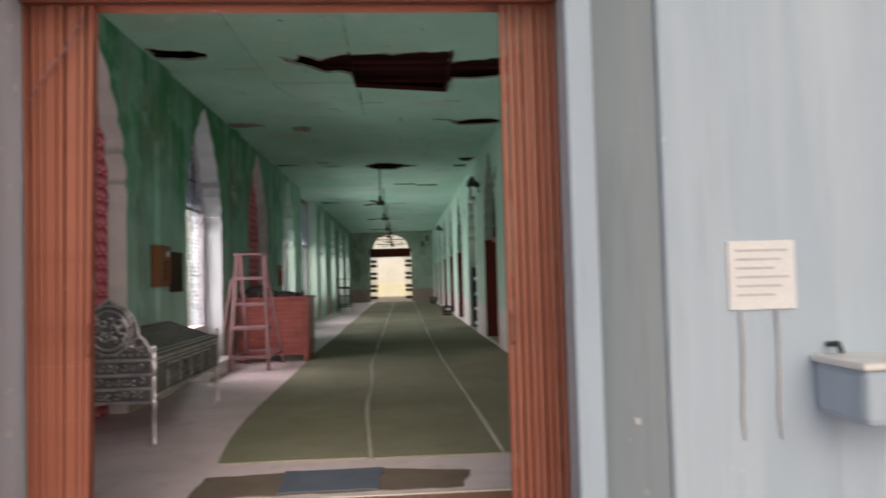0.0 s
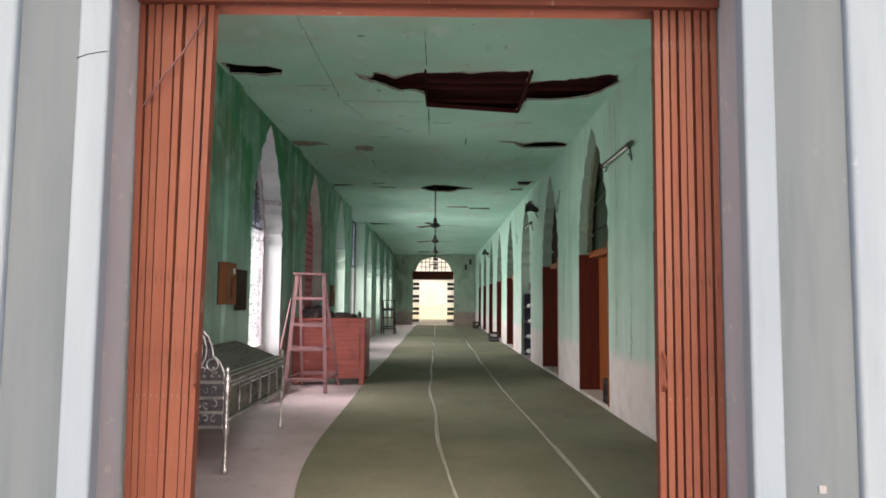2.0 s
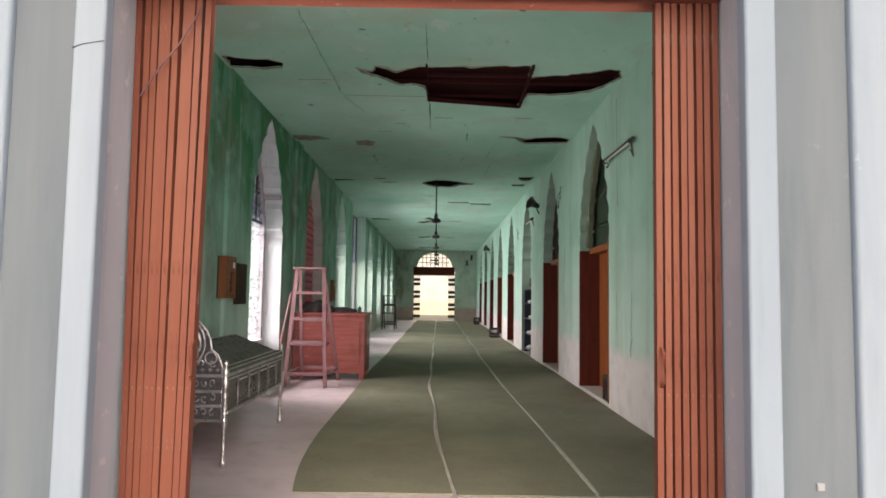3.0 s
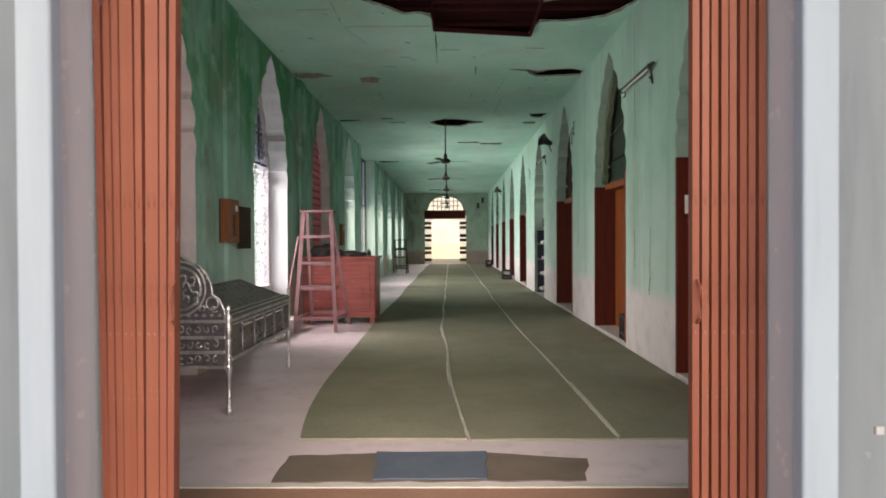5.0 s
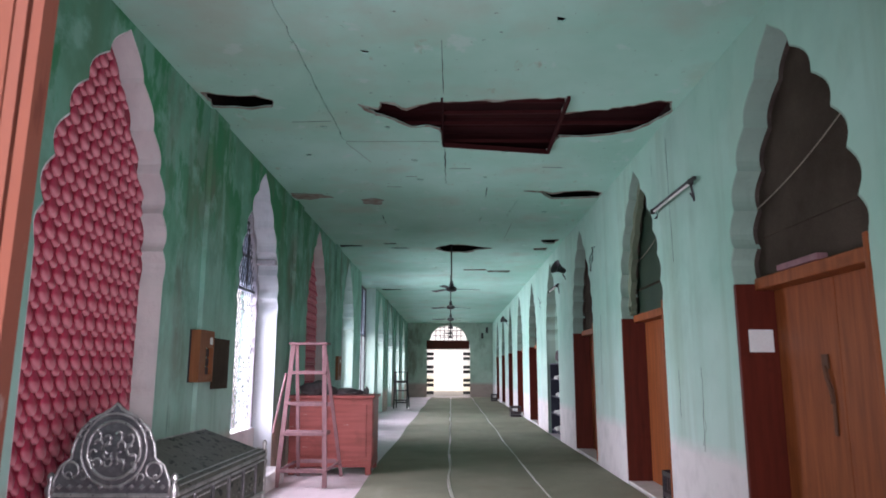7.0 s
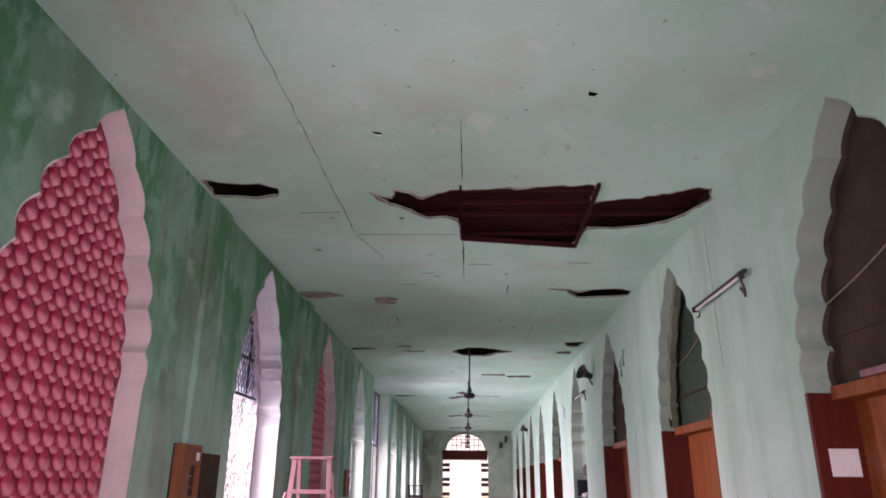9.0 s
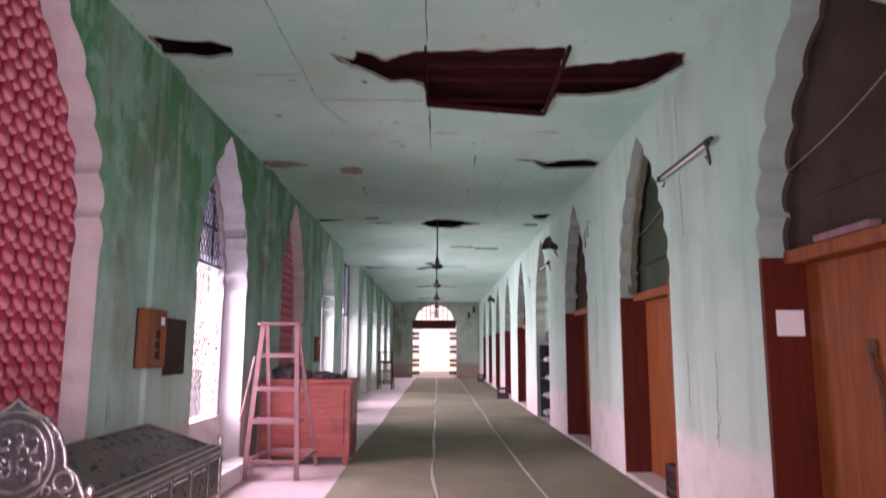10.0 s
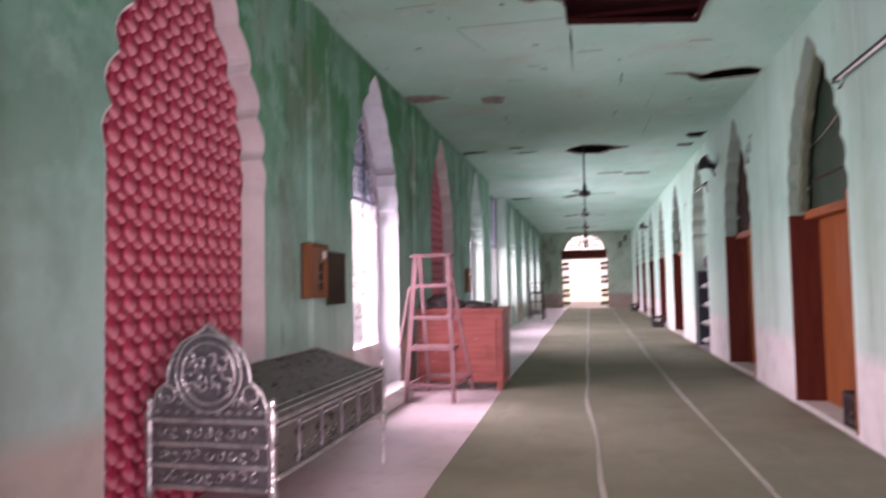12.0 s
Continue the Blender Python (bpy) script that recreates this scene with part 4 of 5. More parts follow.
# shelf unit standing in the fourth arch
def shelf_unit(c):
    s = thing("shelf_unit", (1.85, c, 0.0), "dark blue steel shelf unit half full of pale shoes", "shelf")
    for y in (c - 0.78, c + 0.76):
        part("upright", boxed(1.66, 2.0, y, y + 0.03, 0.0, 1.55, bevel=0.003), M_BLUESHELF, s)
    part("back", boxed(2.0, 2.015, c - 0.8, c + 0.8, 0.0, 1.9), M_BLUESHELF, s)
    for z in (0.08, 0.45, 0.82, 1.19, 1.53):
        part("shelf", boxed(1.66, 2.0, c - 0.75, c + 0.76, z, z + 0.02, bevel=0.003), M_BLUESHELF, s)
    r = random.Random(4)
    for z in (0.10, 0.47, 0.84, 1.21):
        y = c - 0.6
        while y < c + 0.6:
            if r.random() < 0.75:
                shoe(1.67 + r.uniform(0, 0.04), y, z + 0.001, r)
            y += r.uniform(0.13, 0.22)
    return s


def shoe(x, y, z, r):
    bm = bmesh.new()
    L, W, H = 0.25, 0.085, r.uniform(0.09, 0.14)
    rings = []
    for i in range(7):
        f = i / 6
        w = W / 2 * (0.75 + 0.3 * math.sin(math.pi * min(1, f * 1.1)))
        h = H * (1 - 0.55 * (1 - f)) if f < 0.9 else H * 0.9
        rings.append([bm.verts.new((x + L * f, y + w * math.cos(a), z + h * max(0, math.sin(a)))) for a in [math.pi * j / 6 for j in range(7)]])
    for a, b in zip(rings, rings[1:]):
        for j in range(6):
            bm.faces.new((a[j], a[j + 1], b[j + 1], b[j]))
        bm.faces.new((a[0], b[0], b[6], a[6]))
    bm.faces.new(rings[0])
    bm.faces.new(rings[-1][::-1])
    bmesh.ops.recalc_face_normals(bm, faces=bm.faces)
    ob = part("shoe", bm, M_WHITE if r.random() < 0.85 else M_CLOTH, smooth=True)
    tagged(ob, "worn shoe standing on the steel shelf", "shoe", "shoes on the shelf")


shelf_unit(RIGHT[3])
# bundle on top of the shelf
bm = bmesh.new()
bmesh.ops.create_icosphere(bm, subdivisions=3, radius=1.0)
for v in bm.verts:
    f = 1 + 0.18 * noise.noise(v.co * 2.3)
    v.co = Vector((1.83 + 0.13 * v.co.x * f, RIGHT[3] + 0.1 + 0.45 * v.co.y * f, 1.55 + max(0.0, 0.16 + 0.17 * v.co.z * f)))
tagged(part("cloth_bundle", bm, M_CLOTH, smooth=True), "dark crumpled cloth bundle on the steel shelf", "bundle")


# ---- the gate ----
def channel_bar(w=0.0235, d=0.045, h=2.525):
    """An upright of folded channel steel."""
    t = 0.005
    prof = [(-w / 2, -d / 2), (w / 2, -d / 2), (w / 2, d / 2), (w / 2 - t, d / 2), (w / 2 - t, -d / 2 + t), (-w / 2 + t, -d / 2 + t), (-w / 2 + t, d / 2), (-w / 2, d / 2)]
    bm = bmesh.new()
    a = [bm.verts.new((x, y, 0.02)) for x, y in prof]
    b = [bm.verts.new((x, y, h)) for x, y in prof]
    for i in range(8):
        bm.faces.new((a[i], a[(i + 1) % 8], b[(i + 1) % 8], b[i]))
    bm.faces.new(a[::-1])
    bm.faces.new(b)
    bmesh.ops.recalc_face_normals(bm, faces=bm.faces)
    return mesh_of("bar", bm, M_GATE)


BAR = channel_bar()


def folding_gate(x0, x1, label):
    g = thing("collapsible_gate", ((x0 + x1) / 2, 2.62, 0.0), label, "gate", "collapsible gate leaves")
    n = max(2, int(round((x1 - x0) / 0.0305)))
    r = random.Random(int(x0 * 100))
    xs = [x0 + 0.015 + (x1 - x0 - 0.03) * i / (n - 1) for i in range(n)]

    def lerp_foot(x):
        return x if x0 > -1 else x0 + 0.026 + (x - x0) * 0.80

    for i, x in enumerate(xs):
        ob = new("bar", BAR)
        ob.parent = g
        ob.matrix_parent_inverse = world_of(g).inverted()
        lean = math.degrees(math.atan((x - lerp_foot(x)) / 2.5))
        ob.matrix_basis = pose(lerp_foot(x), 2.62 + r.uniform(-0.005, 0.005), 0.0, r.uniform(-0.15, 0.15), lean + r.uniform(-0.1, 0.1), r.uniform(-4, 4))
    for z in (0.35, 0.75, 1.2, 1.65, 2.1):
        for i in range(n - 2):
            s = 1 if i % 2 else -1
            part("link", beam(bmesh.new(), (lerp_foot(xs[i]), 2.652, z - s * 0.16), (lerp_foot(xs[i + 2]), 2.652, z + s * 0.16), 0.018, 0.004, (0, 1, 0)), M_GATE, g)
    part("handle", tube(bmesh.new(), [(x1 - 0.02 if x0 < -1 else x0 + 0.02, 2.60 - dy, z) for dy, z in ((0, 1.0), (0.03, 1.02), (0.03, 1.13), (0, 1.15))], 0.006), M_GATE, g)
    return g


folding_gate(GX0 + 0.004, -1.44, "red-oxide collapsible steel gate folded against the jamb")
folding_gate(0.33, GX1 - 0.004, "red-oxide collapsible steel gate folded back, paint chipped")
track = thing("gate_track", (-0.58, 2.62, 2.45), "red-oxide steel gate channel under the lintel", "gate track", kind="structure")
part("rail", boxed(GX0 + 0.003, GX1 - 0.003, 2.57, 2.70, 2.528, 2.577, bevel=0.004), M_GATE, track)
part("rail", boxed(GX0 + 0.003, GX1 - 0.003, 2.59, 2.66, -0.003, 0.012, bevel=0.003), M_GATE, track)

# ---- outside by the gate ----
notice = thing("wall_notice", (1.33, 2.295, 1.14), "white metal notice board with illegible grey lines on the wall", "notice")
part("board", boxed(1.19, 1.47, 2.2870, 2.3012, 1.14, 1.42, bevel=0.003), M_PAPER, notice)
for i in range(6):
    part("text_bar", boxed(1.22, 1.44 - 0.03 * (i % 3), 2.2850, 2.2875, 1.375 - 0.036 * i, 1.385 - 0.036 * i), M_INK, notice)
for x in (1.235, 1.385):
    tagged(part("conduit", tube(bmesh.new(), [(x, 2.2870, 1.139), (x + 0.004, 2.2890, 0.9), (x - 0.006, 2.2890, 0.7), (x, 2.2890, 0.62)], 0.007), M_INK), "thin grey cable running down from the notice", "cable", "notice cables")
sink = thing("wall_basin", (1.70, 2.295, 0.72), "small white cement basin fixed on the outer wall", "basin")
bm = boxed(1.53, 1.9, 1.98, 2.3012, 0.72, 0.93, bevel=0.03)
part("bowl", bm, M_OUT, sink)
part("rim", boxed(1.515, 1.915, 1.965, 2.3012, 0.925, 0.955, bevel=0.012), M_WHITE, sink)
part("tap", tube(bmesh.new(), [(1.6, 2.300, 0.99), (1.6, 2.235, 1.0), (1.6, 2.215, 0.965)], 0.012), M_IRON, sink)
tagged(part("bolt", boxed(0.792, 0.818, 2.322, 2.334, 0.69, 0.716, bevel=0.003), M_INK), "small grey bolt head in the white wall", "bolt")
crackm = thing("wall_crack", (-1.8, 2.284, 2.19), "thin dark crack across the white moulding", "crack", kind="structure")
part("line", beam(bmesh.new(), (-1.812, 2.2845, 2.185), (-1.775, 2.2845, 2.200), 0.004, 0.002), M_VOID, crackm)
part("line", beam(bmesh.new(), (-1.775, 2.2845, 2.200), (-1.704, 2.2845, 2.212), 0.003, 0.002), M_VOID, crackm)


# ---- carpets and mats ----
def strip(name, left, right, y0, y1, z, label):
    """A runner whose long edges wander: left(y) and right(y)."""
    bm = bmesh.new()
    n = 150
    top, bot = [], []
    for i in range(n + 1):
        y = y0 + (y1 - y0) * (i / n) ** 1.6
        h = z + 0.010 + 0.004 * noise.noise(Vector((y * 1.3, z * 50, 2.0)))
        a, b = left(y), right(y)
        m = (a + b) / 2
        top.append([bm.verts.new((a, y, h)), bm.verts.new((m, y, h + 0.003)), bm.verts.new((b, y, h))])
        bot.append([bm.verts.new((a, y, z)), bm.verts.new((b, y, z))])
    for i in range(n):
        for j in (0, 1):
            bm.faces.new((top[i][j], top[i][j + 1], top[i + 1][j + 1], top[i + 1][j]))
        bm.faces.new((bot[i][0], top[i][0], top[i + 1][0], bot[i + 1][0]))
        bm.faces.new((top[i][2], bot[i][1], bot[i + 1][1], top[i + 1][2]))
    bm.faces.new((bot[0][0], bot[0][1], top[0][2], top[0][1], top[0][0]))
    bmesh.ops.recalc_face_normals(bm, faces=bm.faces)
    return tagged(part(name, bm, M_CARPET), label, "carpet", "carpet runners")


def seam_a(y):
    return -0.40 - 0.24 * min(1.0, max(0.0, y - 4.6) / 6.0) ** 0.75 + 0.012 * math.sin(y * 1.7)


def seam_b(y):
    return 0.580 - 0.14 * min(1.0, max(0.0, y - 4.6) / 7.5) + 0.010 * math.sin(y * 1.1 + 1)


def edge_a(y):
    return -1.45 - 0.25 * (1 - math.exp(-max(0.0, y - 4.55) / 1.35)) + 0.02 * math.sin(y * 0.9)


strip("carpet_runner", edge_a, lambda y: seam_a(y) - 0.012 - 0.008 * math.sin(y * 2.1), 4.62, Y1 - 0.3, 0.001, "worn olive-grey carpet runner beside the bare floor")
strip("carpet_runner", lambda y: seam_a(y) + 0.022, lambda y: seam_b(y) - 0.010 - 0.010 * math.sin(y * 1.3), 4.60, Y1 - 0.3, 0.001, "worn olive-grey carpet runner down the hall's middle")
strip("carpet_runner", lambda y: seam_b(y) + 0.016, lambda y: 1.583 + 0.008 * math.sin(y * 0.7), 4.61, Y1 - 0.3, 0.001, "worn olive-grey carpet runner along the doors")


def tape(f, y0, y1, w, seed):
    """A pale worn strip over a seam, of uneven width."""
    bm = bmesh.new()
    n = max(6, int((y1 - y0) / 0.12))
    rows = []
    for i in range(n + 1):
        y = y0 + (y1 - y0) * i / n
        h = w * (0.55 + 0.55 * abs(noise.noise(Vector((y * 1.9, seed, 0.3)))) + 0.25 * noise.noise(Vector((y * 6.0, seed, 4.0))))
        x = f(y) + 0.006 + 0.004 * noise.noise(Vector((y * 3.0, seed, 9.0)))
        rows.append([bm.verts.new((x + q * h, y, z)) for q, z in ((-0.5, 0.002), (-0.35, 0.0185), (0.35, 0.0185), (0.5, 0.002))])
    for a, b in zip(rows, rows[1:]):
        for q in range(3):
            bm.faces.new((a[q], a[q + 1], b[q + 1], b[q]))
    bmesh.ops.recalc_face_normals(bm, faces=bm.faces)
    tagged(part("seam_tape", bm, M_SEAM), "pale worn tape over the seam between carpet runners", "tape", "carpet seam tapes")


tape(seam_a, 4.62, 12.4, 0.034, 1.0)
tape(seam_a, 13.0, 14.6, 0.030, 2.0)
tape(seam_a, 16.2, 36.0, 0.026, 3.0)
tape(seam_b, 4.63, 6.30, 0.042, 4.0)
tape(seam_b, 6.85, 10.2, 0.022, 5.0)
tape(seam_b, 10.5, 24.0, 0.020, 6.0)


def mat_sheet(name, pts, z, thick, material, label, seed):
    bm = slab(ragged(pts, 0.012, 0.1, seed), [], lambda u, v, d: (u, v, z + d), thick)
    return tagged(part(name, bm, material), label, "mat")


mat_sheet("jute_mat", [(-1.46, 3.84), (0.22, 3.86), (0.30, 4.22), (-0.10, 4.30), (-0.55, 4.36), (-1.47, 4.28)], 0.001, 0.006, M_BROWNMAT, "flat worn brown jute mat on the cement floor", 31)
mat_sheet("doormat", [(-0.92, 3.86), (-0.31, 3.87), (-0.29, 4.34), (-0.95, 4.33)], 0.008, 0.008, M_BLUEMAT, "faded dark blue doormat lying on the jute mat", 32)


# ---- silver bier by the red screen ----
BX0, BX1, BY0, BY1 = -2.85, -2.15, 5.25, 7.10
bier = thing("silver_bier", ((BX0 + BX1) / 2, (BY0 + BY1) / 2, 0.0), "embossed silver bier with turned legs and ornate arched headboard", "bier")
POST = [(0.012, 0.0), (0.026, 0.01), (0.026, 0.05), (0.014, 0.07), (0.022, 0.10), (0.014, 0.13), (0.018, 0.30), (0.028, 0.33), (0.028, 0.36), (0.020, 0.38), (0.022, 0.62), (0.030, 0.65),
        (0.018, 0.68), (0.026, 0.71), (0.026, 0.74), (0.012, 0.76), (0.020, 0.785), (0.018, 0.805), (0.006, 0.82)]
for x in (BX0, BX1):
    for y in (BY0, BY1):
        part("leg", lathe(bmesh.new(), (x, y, 0.0), POST, 12), M_SILVER, bier, smooth=True)
for y, s in ((BY0, 1), (BY1, -1)):
    part("end_panel", boxed(BX0 + 0.02, BX1 - 0.02, y - 0.010, y + 0.010, 0.36, 0.70, bevel=0.004), M_SILVERFIELD, bier)
    for z in (0.36, 0.47, 0.58, 0.70):
        part("end_rail", boxed(BX0 + 0.02, BX1 - 0.02, y - 0.022, y + 0.022, z - 0.012, z + 0.012, bevel=0.005), M_SILVER, bier)
for x in (BX0, BX1):
    side = part("side_panel", boxed(x - 0.010, x + 0.010, BY0 + 0.02, BY1 - 0.02, 0.42, 0.70, bevel=0.004), M_SILVERDARK, bier)
    part("side_rail", boxed(x - 0.022, x + 0.022, BY0 + 0.02, BY1 - 0.02, 0.69, 0.715, bevel=0.006), M_SILVER, bier)
    part("side_rail", boxed(x - 0.022, x + 0.022, BY0 + 0.02, BY1 - 0.02, 0.40, 0.425, bevel=0.006), M_SILVER, bier)
    for i in range(5):
        y = BY0 + 0.28 + 0.325 * i
        part("baluster", lathe(bmesh.new(), (x + (0.016 if x > -2.5 else -0.016), y, 0.43), [(0.008, 0), (0.010, 0.03), (0.005, 0.05), (0.009, 0.13), (0.005, 0.2), (0.010, 0.22), (0.008, 0.25)], 8), M_SILVERFIELD, side, smooth=True)
    for i in range(4):
        a, b = BY0 + 0.31 + 0.325 * i, BY0 + 0.31 + 0.325 * i + 0.26
        xx = x + (0.012 if x > -2.5 else -0.012)
        loop = [(xx, a, 0.46), (xx, b, 0.46), (xx, b, 0.66), (xx, a, 0.66)]
        part("panel_moulding", tube(bmesh.new(), loop, 0.006, 6, True), M_SILVERFIELD, side)
        drops = bmesh.new()
        for q in range(6):
            lathe(drops, (xx, a + 0.03 + 0.04 * q, 0.632), [(0.002, -0.008), (0.009, 0.0), (0.002, 0.008)], 6)
        for q in range(4):
            lathe(drops, (xx, a + 0.05 + 0.05 * q, 0.50 + 0.02 * (q % 2)), [(0.002, -0.007), (0.008, 0.0), (0.002, 0.007)], 6)
        tagged(part("bead_row", drops, M_SILVER, side, smooth=True), kind="stuff")
        part("panel_field", boxed(xx - 0.004, xx + 0.002, a + 0.02, b - 0.02, 0.475, 0.60, bevel=0.002), M_SILVERDARK, side)
beads = bmesh.new()
for i in range(46):
    y = BY0 + 0.04 + 0.039 * i
    lathe(beads, (BX1 + 0.022, y, 0.672), [(0.003, -0.009), (0.010, 0.0), (0.003, 0.009)], 6)
tagged(part("beading", beads, M_SILVER, bier), kind="stuff")

# lid: a hipped cover with a flat verge
lid = bmesh.new()
rz, ez = 0.93, 0.716
ring = [(BX0 - 0.015, BY0 + 0.03, ez), (BX1 + 0.015, BY0 + 0.03, ez), (BX1 + 0.015, BY1 - 0.02, ez), (BX0 - 0.015, BY1 - 0.02, ez)]
ring2 = [(x, y, ez + 0.03) for x, y, _ in ring]
ring3 = [(BX0 + 0.05, BY0 + 0.05, ez + 0.045), (BX1 - 0.05, BY0 + 0.05, ez + 0.045), (BX1 - 0.05, BY1 - 0.08, ez + 0.045), (BX0 + 0.05, BY1 - 0.08, ez + 0.045)]
R = [[lid.verts.new(p) for p in r] for r in (ring, ring2, ring3)]
for a, b in zip(R, R[1:]):
    for i in range(4):
        lid.faces.new((a[i], a[(i + 1) % 4], b[(i + 1) % 4], b[i]))
ra, rb = lid.verts.new((-2.55, BY0 + 0.10, rz)), lid.verts.new((-2.55, BY1 - 0.30, rz))
lid.faces.new((R[2][0], R[2][1], ra))
lid.faces.new((R[2][1], R[2][2], rb, ra))
lid.faces.new((R[2][2], R[2][3], rb))
lid.faces.new((R[2][3], R[2][0], ra, rb))
lid.faces.new(R[0][::-1])
bmesh.ops.recalc_face_normals(lid, faces=lid.faces)
cover = part("lid", lid, M_SILVERDARK, bier, "tarnished pewter-grey hipped lid with black pitting")
part("lid_edge", tube(bmesh.new(), [(BX1 - 0.03, BY0 + 0.06, ez + 0.047), (BX1 - 0.03, BY1 - 0.05, ez + 0.047)], 0.0045, 6), M_SILVER, cover)
part("lid_edge", tube(bmesh.new(), [(BX1 + 0.013, BY0 + 0.04, ez + 0.03), (BX1 + 0.013, BY1 - 0.03, ez + 0.03)], 0.0045, 6), M_SILVER, cover)
part("lid_edge", tube(bmesh.new(), [(-2.55, BY0 + 0.10, rz), (-2.55, BY1 - 0.30, rz)], 0.006, 6), M_SILVER, cover)


def head_outline():
    """Pointed centre with a lower shoulder on each side."""
    half = [(0.33, 0.70), (0.325, 0.78), (0.29, 0.86), (0.235, 0.90), (0.235, 0.93), (0.225, 0.98), (0.195, 1.05), (0.14, 1.11), (0.07, 1.145), (0.03, 1.17)]
    return [(-u, v) for u, v in half] + [(0.0, 1.20)] + [(u, v) for u, v in reversed(half)]


hc = (BX0 + BX1) / 2
head = part("headboard", slab([(hc + u, v) for u, v in head_outline()], [], lambda u, v, d: (u, BY0 - 0.012 + d, v), 0.024), M_SILVERFIELD, bier, "bright embossed silver headboard")
part("rim", tube(bmesh.new(), [(hc + u, BY0 - 0.014, v) for u, v in head_outline()], 0.0095, 8), M_SILVER, head, smooth=True)


def ring_at(cx, cz, r, thick, squash=1.0):
    return tube(bmesh.new(), [(cx + r * math.cos(a), BY0 - 0.016, cz + r * squash * math.sin(a)) for a in [2 * math.pi * i / 28 for i in range(28)]], thick, 8, True)


part("medallion_ring", ring_at(hc, 0.945, 0.150, 0.010, 1.05), M_SILVER, head, smooth=True)
part("medallion_ring", ring_at(hc, 0.945, 0.185, 0.008, 1.08), M_SILVER, head, smooth=True)
for s in (-1, 1):
    part("boss_ring", ring_at(hc + s * 0.235, 0.835, 0.045, 0.007), M_SILVER, head, smooth=True)
rr = random.Random(12)
for i in range(16):
    cx, cz = hc - 0.095 + 0.063 * (i % 4) + rr.uniform(-0.015, 0.015), 0.865 + 0.05 * (i // 4) + rr.uniform(-0.015, 0.015)
    ph, turn = rr.uniform(0, 6), rr.choice((-1, 1))
    pts = [(cx + (0.012 + 0.022 * f) * math.cos(ph + turn * 4.2 * f), BY0 - 0.018, cz + (0.012 + 0.03 * f) * math.sin(ph + turn * 4.2 * f)) for f in [q / 9 for q in range(10)]]
    part("scroll", tube(bmesh.new(), pts, 0.0075, 6), M_SILVER, head, smooth=True)
for band, count in ((0.64, 9), (0.525, 9), (0.415, 9), (0.795, 7)):
    for i in range(count):
        cx, cz = hc - 0.29 + 0.58 * (i + 0.5) / count, band + rr.uniform(-0.008, 0.008)
        if band > 0.75 and abs(cx - hc) < 0.12:
            continue
        ph, turn = rr.uniform(0, 6), rr.choice((-1, 1))
        pts = [(cx + (0.008 + 0.020 * f) * math.cos(ph + turn * 5 * f), BY0 - 0.015, cz + (0.008 + 0.026 * f) * math.sin(ph + turn * 5 * f)) for f in [q / 8 for q in range(9)]]
        part("scroll", tube(bmesh.new(), pts, 0.006, 5), M_SILVER, head, smooth=True)
for i in range(11):
    x = hc - 0.29 + 0.058 * i
    part("rosette", lathe(bmesh.new(), (x, BY0 - 0.016, 0.745), [(0.003, -0.014), (0.018, 0.0), (0.003, 0.014)], 8), M_SILVER, head)
for s in (-1, 1):
    for i in range(5):
        a = 0.35 + 0.22 * i
        part("rosette", lathe(bmesh.new(), (hc + s * 0.21 * math.cos(a), BY0 - 0.016, 0.945 + 0.21 * math.sin(a)), [(0.003, -0.012), (0.014, 0.0), (0.003, 0.012)], 8), M_SILVER, head)


# ---- step ladder ----
def ladder(name, x0, x1, y_front, y_back, y_top, top, levels, material, label, top_in=0.06):
    d = thing(name, ((x0 + x1) / 2, (y_front + y_back) / 2, 0), label, "ladder")
    tx0, tx1 = x0 + top_in, x1 - top_in
    fy, by = y_top - 0.05, y_top + 0.07
    for xb, xt in ((x0, tx0), (x1, tx1)):
        part("front_leg", beam(bmesh.new(), (xb, y_front, 0.0), (xt, fy, top - 0.03), 0.055, 0.03, (0, 1, 0)), material, d)
        part("back_leg", beam(bmesh.new(), (xb + (0.06 if xb == x0 else 0.05), y_back, 0.0), (xt + (0.02 if xb == x0 else -0.02), by, top - 0.03), 0.042, 0.03, (0, 1, 0)), material, d)
    part("top_plate", boxed(tx0 - 0.05, tx1 + 0.05, fy - 0.06, by + 0.05, top - 0.03, top, bevel=0.006), material, d)
    for z, deep in levels:
        f = z / top
        a, b, y = x0 + (tx0 - x0) * f, x1 + (tx1 - x1) * f, y_front + (fy - y_front) * f
        part("tread", boxed(a - 0.02, b + 0.02, y - 0.02, y + deep, z - 0.022, z + 0.022, bevel=0.004), material, d)
    for z in (0.2, 0.95):
        f = z / top
        a, b = x0 + (tx0 - x0) * f, x1 + (tx1 - x1) * f
        yb = y_back + (by - y_back) * f
        part("back_rail", boxed(a + 0.05, b, yb - 0.012, yb + 0.012, z - 0.025, z + 0.025, bevel=0.003), material, d)
    for xx in (x0, x1):
        part("side_brace", beam(bmesh.new(), (xx, y_front + 0.03, 0.19), (xx + 0.03, y_back - 0.07, 0.19), 0.035, 0.025), material, d)
    return d


ladder("step_ladder", -2.71, -2.125, 9.78, 10.72, 10.05, 1.74, ((1.36, 0.10), (0.98, 0.10), (0.62, 0.30), (0.19, 0.05)), M_LADDER, "pinkish brown wooden step ladder standing before the desk", 0.095)
ladder("small_ladder", -2.75, -2.25, 27.0, 27.5, 27.2, 1.35, ((1.0, 0.08), (0.65, 0.08), (0.3, 0.08)), M_IRON, "small dark step ladder near the far windows", 0.02)

